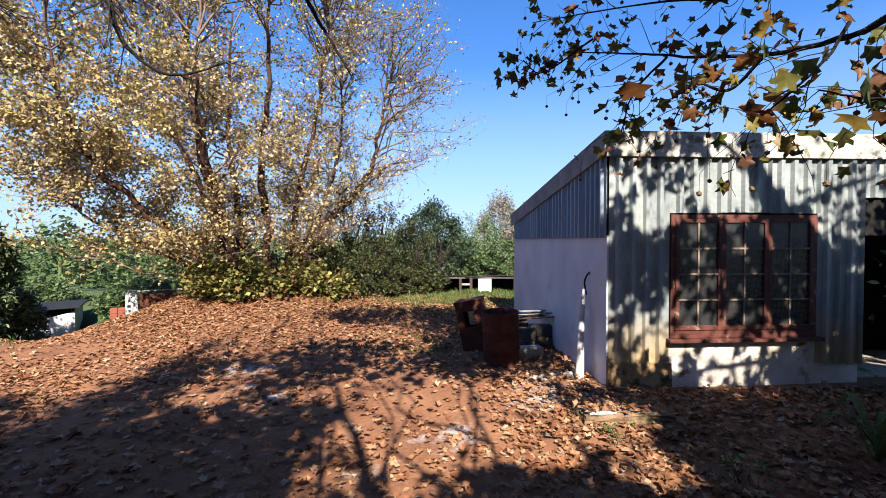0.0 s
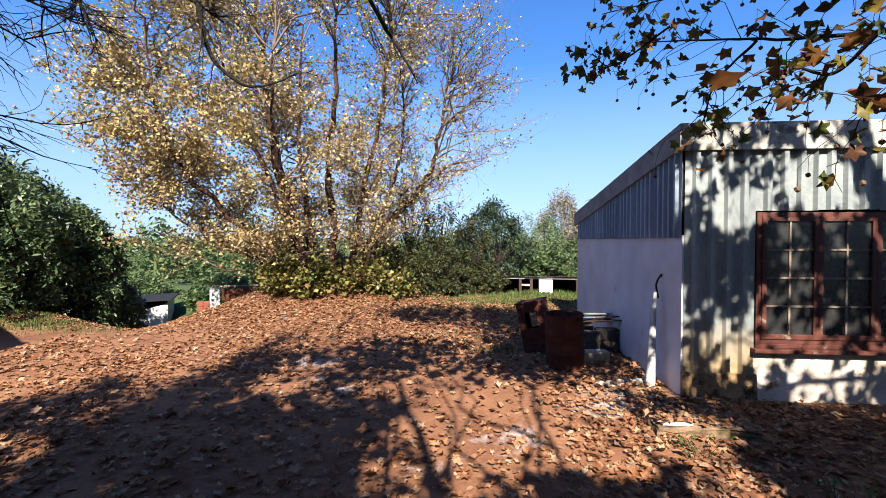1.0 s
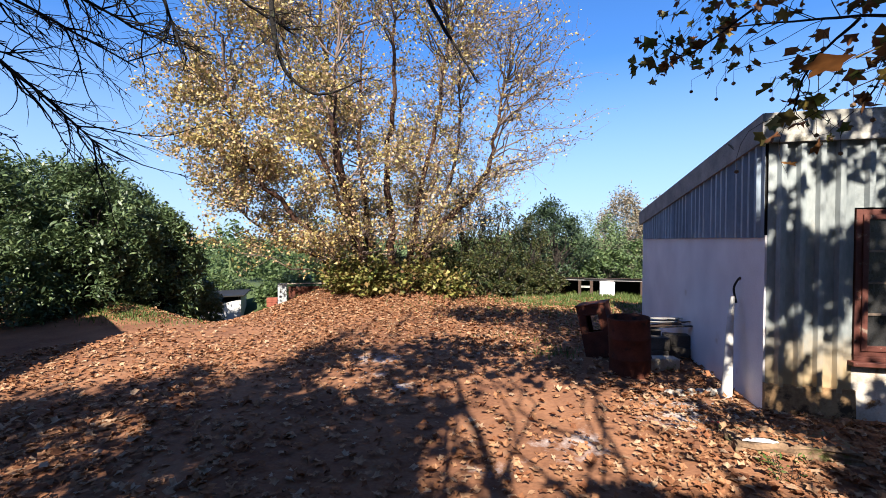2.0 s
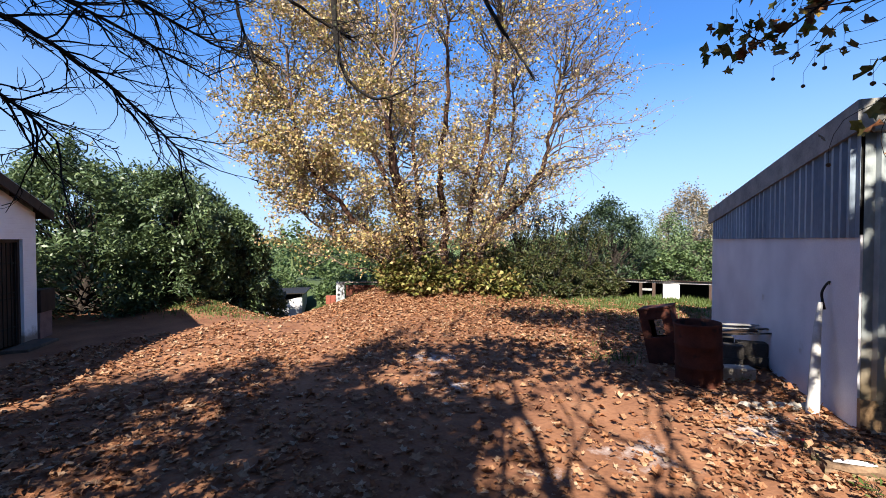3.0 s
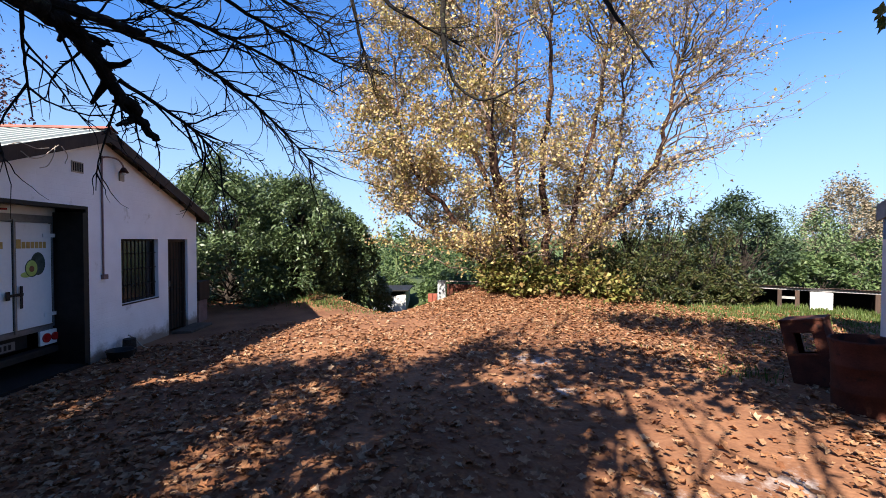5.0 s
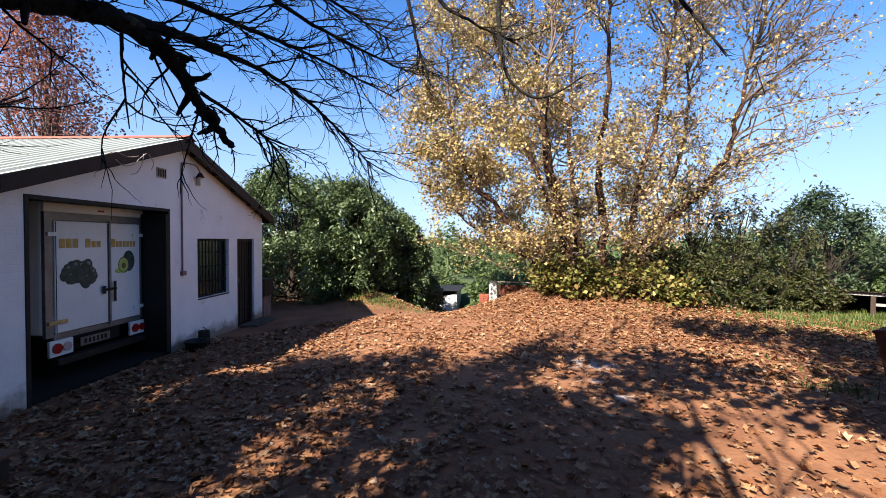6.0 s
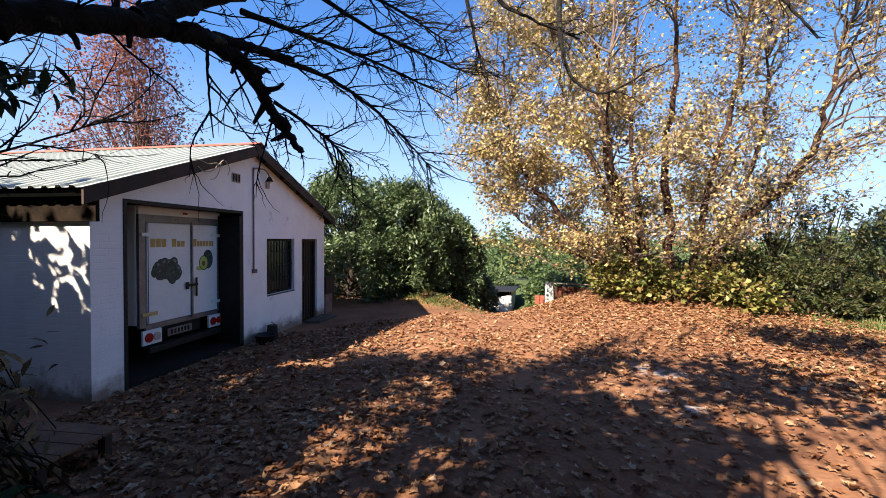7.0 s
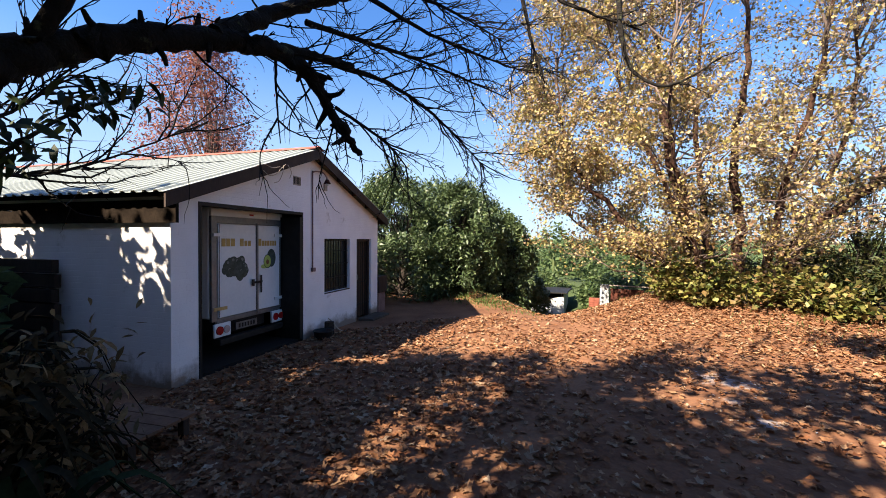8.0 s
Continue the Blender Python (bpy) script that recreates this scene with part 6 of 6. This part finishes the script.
line = smooth_line([(0, 0, -0.02), (0.03, 0.05, 0.45), (0.07, 0.12, 0.95), (0.13, 0.22, 1.28)], 6)
c.tube(line, np.linspace(0.066, 0.024, len(line)), 10)
c.mesh("gutter_body", material("scuffed_white_plastic", (0.36, 0.35, 0.33), (0.58, 0.57, 0.54), 6, 0.5, 0.1, 40, spots=(0.42, 0.38, 0.32), spot_scale=6, spot_at=0.62), pipe, smooth=True)
hose = thing("wall_hose", (2.10, 6.12, 1.25), 0, "short black hose hooked on the wall", "hose")
tube_part("hose_body", [(0, 0, -0.05), (-0.03, 0, 0.12), (0.0, 0.0, 0.22), (0.05, 0.03, 0.27), (0.07, 0.06, 0.22)], 0.013, TYRE, hose)
SLAB = thing("concrete_slab", (2.06, 4.84, 0), 3.4, "broken mossy concrete slab before the shed", "slab")
bm = a_box(-0.55, -0.36, -0.08, 0.45, 0.06, 0.11)
bmesh.ops.subdivide_edges(bm, edges=bm.edges[:], cuts=5, use_grid_fill=True)
for v in bm.verts:
    v.co += Vector(rng.normal(size=3)) * 0.012
part("slab_body", bm, material("mossy_concrete", (0.09, 0.058, 0.036), (0.25, 0.165, 0.10), 5, 0.95, 0.6, 40, spots=(0.11, 0.115, 0.04), spot_scale=7, spot_at=0.56), SLAB)
part("white_strip", a_box(-0.50, -0.33, 0.112, -0.20, -0.27, 0.13, 0.004), SHEDWALL, SLAB, "white painted strip")
for k in range(6):
    st = thing("kerb_stone", (1.28 + 0.13 * k, 5.84 + 0.045 * k, 0), 18 + rng.uniform(-8, 8), "mossy rough kerb stone in the leaves", "stone", "kerb stones by the shed")
    bm = bmesh.new()
    bmesh.ops.create_icosphere(bm, subdivisions=2, radius=1)
    for v in bm.verts:
        v.co = Vector((v.co.x * 0.085, v.co.y * 0.07, v.co.z * 0.075 + 0.03)) * (1 + 0.12 * float(rng.normal()) * 0.5)
    part("stone_body", bm, CONCRETE, st)
rag = thing("red_rag", (1.60, 5.02, 0.012), 0, "crumpled red cloth on the slab", "rag")
bm = bmesh.new()
bmesh.ops.create_grid(bm, x_segments=8, y_segments=6, size=0.085)
for v in bm.verts:
    v.co.z = 0.012 + abs(float(rng.normal())) * 0.014
part("cloth", bm, material("faded_red_cloth", (0.40, 0.03, 0.03), (0.55, 0.07, 0.07), 10, 0.9, 0.1), rag, smooth=True)
c = Cloud()
n = 420
px = np.concatenate([rng.normal(1.5, 0.42, n), rng.normal(-3.0, 0.45, 120), rng.normal(-2.3, 0.3, 60)])
py = np.concatenate([rng.normal(5.35, 0.28, n), rng.normal(6.35, 0.35, 120), rng.normal(5.3, 0.3, 60)])
on_slab = (px > 1.53) & (px < 2.5) & (py > 4.50) & (py < 4.88)
c.leaves(np.stack([px, py, np.where(on_slab, 0.13, ground_z(px, py) + 0.015)], 1), 0.034, PLAIN, 0.9, 0, 0.6)
tagged(c.mesh("paint_flakes", leaf_material("pale_flakes", [(0.27, 0.25, 0.24), (0.18, 0.17, 0.16), (0.34, 0.32, 0.31)], 0.8, 0)), "pale flakes of paint and plaster on the ground", "flakes", kind="stuff")

# ---- low outbuilding, sheet panels and white hut below the yard ----
low = thing("low_shed", (-0.7, 15.7, 0), 0, "low open shed with a rusty tin roof", "shed")
zg = float(ground_z(1.5, 16.0))
x = -1.52
while x < 6.5:
    bm = ribbed(0.76, 3.2, 0.076, 0.018, wave=True)
    for v in bm.verts:
        v.co = Vector((x + v.co.x, v.co.y - 0.1, 0.655 + 0.012 * math.sin(3 * x) - 0.10 * v.co.y + v.co.z))
    part("roof_sheet", bm, RUSTROOF, low)
    x += 0.76
part("beam", a_box(-1.5, 0.0, 0.56, 6.6, 0.09, 0.64, 0.006), GREYBOARD, low)
for px in (-1.35, 0.25, 1.35, 1.75, 3.4, 4.9):
    part("post", a_box(px - 0.05, 0.0, zg - 0.3, px + 0.05, 0.09, 0.56), DARKWOOD, low)
part("brace", a_box(1.4, 0.0, 0.30, 1.72, 0.05, 0.37), GREYBOARD, low)
part("pillar", a_box(2.02, -0.12, zg - 0.3, 2.50, 0.10, 0.54, 0.01), SHEDWALL, low, "white plastered pillar")
# back wall coloured black for the shade under the roof
part("back_wall", a_box(-1.5, 2.6, zg - 0.4, 6.6, 2.75, 0.36), SHADEBLACK, low)
panels_at = (-10.15, 13.6)
zp = float(ground_z(*panels_at))
sheet = thing("fence_panel", (panels_at[0], panels_at[1], zp), 26, "grey sheet panel and rusty fencing at the bank", "fence")
part("grey_sheet", a_box(-0.16, -0.02, -0.1, 0.17, 0.02, 0.36 - zp, 0.004), material("dull_zinc_sheet", (0.24, 0.26, 0.27), (0.36, 0.38, 0.39), 5, 0.6, 0.2, 30, 0.2), sheet)
part("rail", a_box(0.17, -0.015, 0.32 - zp, 1.70, 0.015, 0.36 - zp), PALEWOOD, sheet)
part("rusty_panel", a_box(0.22, 0.02, -0.1, 1.35, 0.05, 0.22 - zp, 0.004), RUST, sheet)
part("white_post", a_box(1.62, -0.04, -0.1, 1.72, 0.06, 0.30 - zp, 0.006), SHEDWALL, sheet)
bricks = thing("brick_heap", (-10.5, 13.5, zp), 26, "small square stack of red bricks", "bricks")
for r in range(4):
    for k in range(2):
        part("brick", a_box(-0.2 + 0.2 * k, -0.1, 0.0 + 0.085 * r, -0.01 + 0.2 * k, 0.1, 0.08 + 0.085 * r, 0.006), material("red_brick", (0.15, 0.042, 0.026), (0.24, 0.075, 0.048), 8, 0.9, 0.3) if not (r or k) else bpy.data.materials["red_brick"], bricks)
hut_at = (-15.2, 16.3)
zh = float(ground_z(*hut_at))
hut = thing("white_hut", (hut_at[0], hut_at[1], zh), 34, "small white hut with a dark lean-to roof down the bank", "hut")
part("wall", slab(bmesh.new(), [(-1.1, -0.6), (0.62, -0.6), (0.62, -0.84 - zh), (-1.1, -1.24 - zh)], -0.02, 0.13), HUTWHITE, hut)
part("side_wall", a_box(0.50, 0.135, -0.6, 0.62, 2.0, -0.70 - zh), HUTWHITE, hut)
# rear wall coloured black for the shade inside the hut
part("back_wall", a_box(-1.1, 2.0, -0.6, 0.62, 2.12, -0.70 - zh), SHADEBLACK, hut)
# roof takes the black steel so that its colour gives the shade
part("roof", slab(bmesh.new(), [(-1.3, -0.685 - zh), (0.80, -0.67 - zh), (0.80, -0.62 - zh), (-1.3, -0.635 - zh)], -0.25, 2.3), STEEL, hut)
for px, pz in ((-1.08, -1.23), (0.53, -0.83)):
    part("post", a_box(px, -0.015, pz - zh, px + 0.07, 0.06, -0.69 - zh), DARKWOOD, hut)
for x, y, w, h in ((-12.9, 16.9, 0.7, 0.9), (-13.8, 17.6, 0.8, 1.0), (-11.6, 16.6, 0.8, 0.8), (-14.4, 19.3, 1.2, 1.4), (-12.2, 17.5, 1.0, 1.1), (-13.4, 18.9, 1.2, 1.4), (-18.2, 17.0, 1.0, 1.0), (-11.0, 19.5, 1.3, 1.3), (-18.4, 19.6, 1.4, 1.5), (-9.2, 18.6, 1.2, 1.4)):
    shrub("slope_bush", on_ground(x, y), (w, w, h), "bright green bush on the slope below the yard", GREEN_LEAF, 0.20, 1500, group="bushes on the slope")

# ---- grass ----
def patchy(x, y):
    return 0.5 + 0.5 * np.sin(1.7 * x + 1.3 * np.sin(0.9 * y)) * np.sin(1.5 * y + 1.1 * np.sin(1.3 * x))


c = Cloud()
spots = []
for cx, cy, sx, sy, k in ((-11.6, 8.3, 1.1, 0.42, 4200), (-11.9, 13.6, 0.5, 0.5, 900), (0.9, 13.2, 1.6, 0.6, 2400), (-0.2, 7.6, 0.30, 0.25, 200), (-0.9, 8.4, 0.6, 0.4, 120), (0.5, 9.8, 0.6, 0.7, 220), (-9.6, 13.6, 0.8, 0.5, 600), (-2.0, 11.6, 1.6, 0.8, 500), (2.0, 14.8, 1.8, 0.5, 7000), (0.2, 12.4, 1.6, 0.7, 1500), (-0.6, 13.6, 1.2, 0.5, 900), (2.0, 16.0, 1.8, 0.6, 2500), (-12.6, 15.2, 1.2, 0.9, 7000), (-11.2, 14.6, 0.8, 0.6, 3000)):
    spots.append(np.stack([rng.normal(cx, sx, k), rng.normal(cy, sy, k)], 1))
spots = np.concatenate(spots)
spots = spots[~((spots[:, 0] > 1.75) & (spots[:, 1] > 5.4) & (spots[:, 1] < 11.2))]
n = len(spots)
at = np.stack([spots[:, 0], spots[:, 1], ground_z(spots[:, 0], spots[:, 1]) - 0.01], 1)
a, lean = rng.uniform(0, 2 * math.pi, n), rng.uniform(0.1, 0.6, n)
h, w = rng.uniform(0.035, 0.13, n) * (1 + 0.5 * (spots[:, 1] > 13.0)) * (0.35 + 0.9 * patchy(2.6 * spots[:, 0], 2.9 * spots[:, 1])), rng.uniform(0.006, 0.012, n)
out = np.stack([np.cos(a), np.sin(a), 0 * a], 1)
side = np.stack([-np.sin(a), np.cos(a), 0 * a], 1)
up = np.array([0, 0, 1.0])
mid = at + up * (h * 0.6)[:, None] + out * (h * lean * 0.4)[:, None]
tip = at + up * h[:, None] + out * (h * lean)[:, None]
v = np.stack([at - side * w[:, None], at + side * w[:, None], mid + side * w[:, None] * 0.8, mid - side * w[:, None] * 0.8, tip], 1)
f = (np.array([(0, 1, 2), (0, 2, 3), (3, 2, 4)])[None] + (np.arange(n) * 5)[:, None, None]).reshape(-1, 3)
c.add(v.reshape(-1, 3), f)
tagged(c.mesh("grass", GRASS_LEAF), "tufts of green and straw grass along the yard edge", "grass", kind="stuff")


# ---- fallen leaves ----
def litter(name, n, x0, x1, y0, y1, dense, size, shape, label):
    c = Cloud()
    x, y = rng.uniform(x0, x1, n), rng.uniform(y0, y1, n)
    keep = rng.uniform(0, 1, n) < dense(x, y)
    x, y = x[keep], y[keep]
    c.leaves(np.stack([x, y, ground_z(x, y) + np.where((x > 1.5) & (x < 2.52) & (y > 4.46) & (y < 4.92), 0.115, 0) + rng.uniform(0.008, 0.045, len(x))], 1), size, shape, 0.72, 0.0, 0.5, 0.9)
    return tagged(c.mesh(name, DRY_LEAF), label, "leaves", kind="stuff")


def litter_density(x, y):
    d = 0.14 + 0.25 * smooth(6.0, 10.0, y) + 0.55 * patchy(x, y) ** 1.3 + 0.12 * patchy(2.3 * x + 1, 2.1 * y)
    d = d + 0.7 * np.exp(-(((x + 6.2) / 4.2) ** 2 + ((y - 12.2) / 2.0) ** 2))       # heap under the plane tree
    d = d + 0.5 * np.exp(-(((x + 4.2) / 2.2) ** 2 + ((y - 1.6) / 2.0) ** 2))         # drift before the truck bay
    d = d + 0.85 * smooth(0.0, 1.6, x) * smooth(7.5, 5.0, y)                          # before the shed
    d = d - 0.45 * np.exp(-(((x + 8.5) / 1.6) ** 2 + ((y - 8.0) / 1.6) ** 2))
    d = d + 0.45 * smooth(2.2, 0.6, y) * smooth(-1.0, -3.5, x)                      # under the old tree
    d = d * (1 - 0.38 * np.exp(-((((x + 1.6) / 2.4) ** 2 + ((y - 4.6) / 2.2) ** 2) ** 2)))   # swept wheel track
    d = d + 0.35 * np.exp(-(((x + 8.2) / 1.6) ** 2 + ((y - 4.2) / 1.8) ** 2))        # along the house
    house_side = (x + 6.85) * 0.767 + (y + 0.19) * 0.641
    d = np.where((x > 1.5) & (x < 2.55) & (y > 4.45) & (y < 4.95), 0.55 * d, d)
    inside = (house_side < 0.05) | ((x > 2.1) & (y > 5.6))
    return np.where(inside, 0, d)


litter("fallen_leaves", 56000, -9.0, 7.0, -3.0, 8.0, litter_density, 0.098, FALLEN, "curled brown plane leaves fallen on the red earth")
litter("fallen_leaves", 42000, -14.0, 4.0, 8.0, 15.0, litter_density, 0.115, PLAIN, "brown leaves heaped on the far yard")
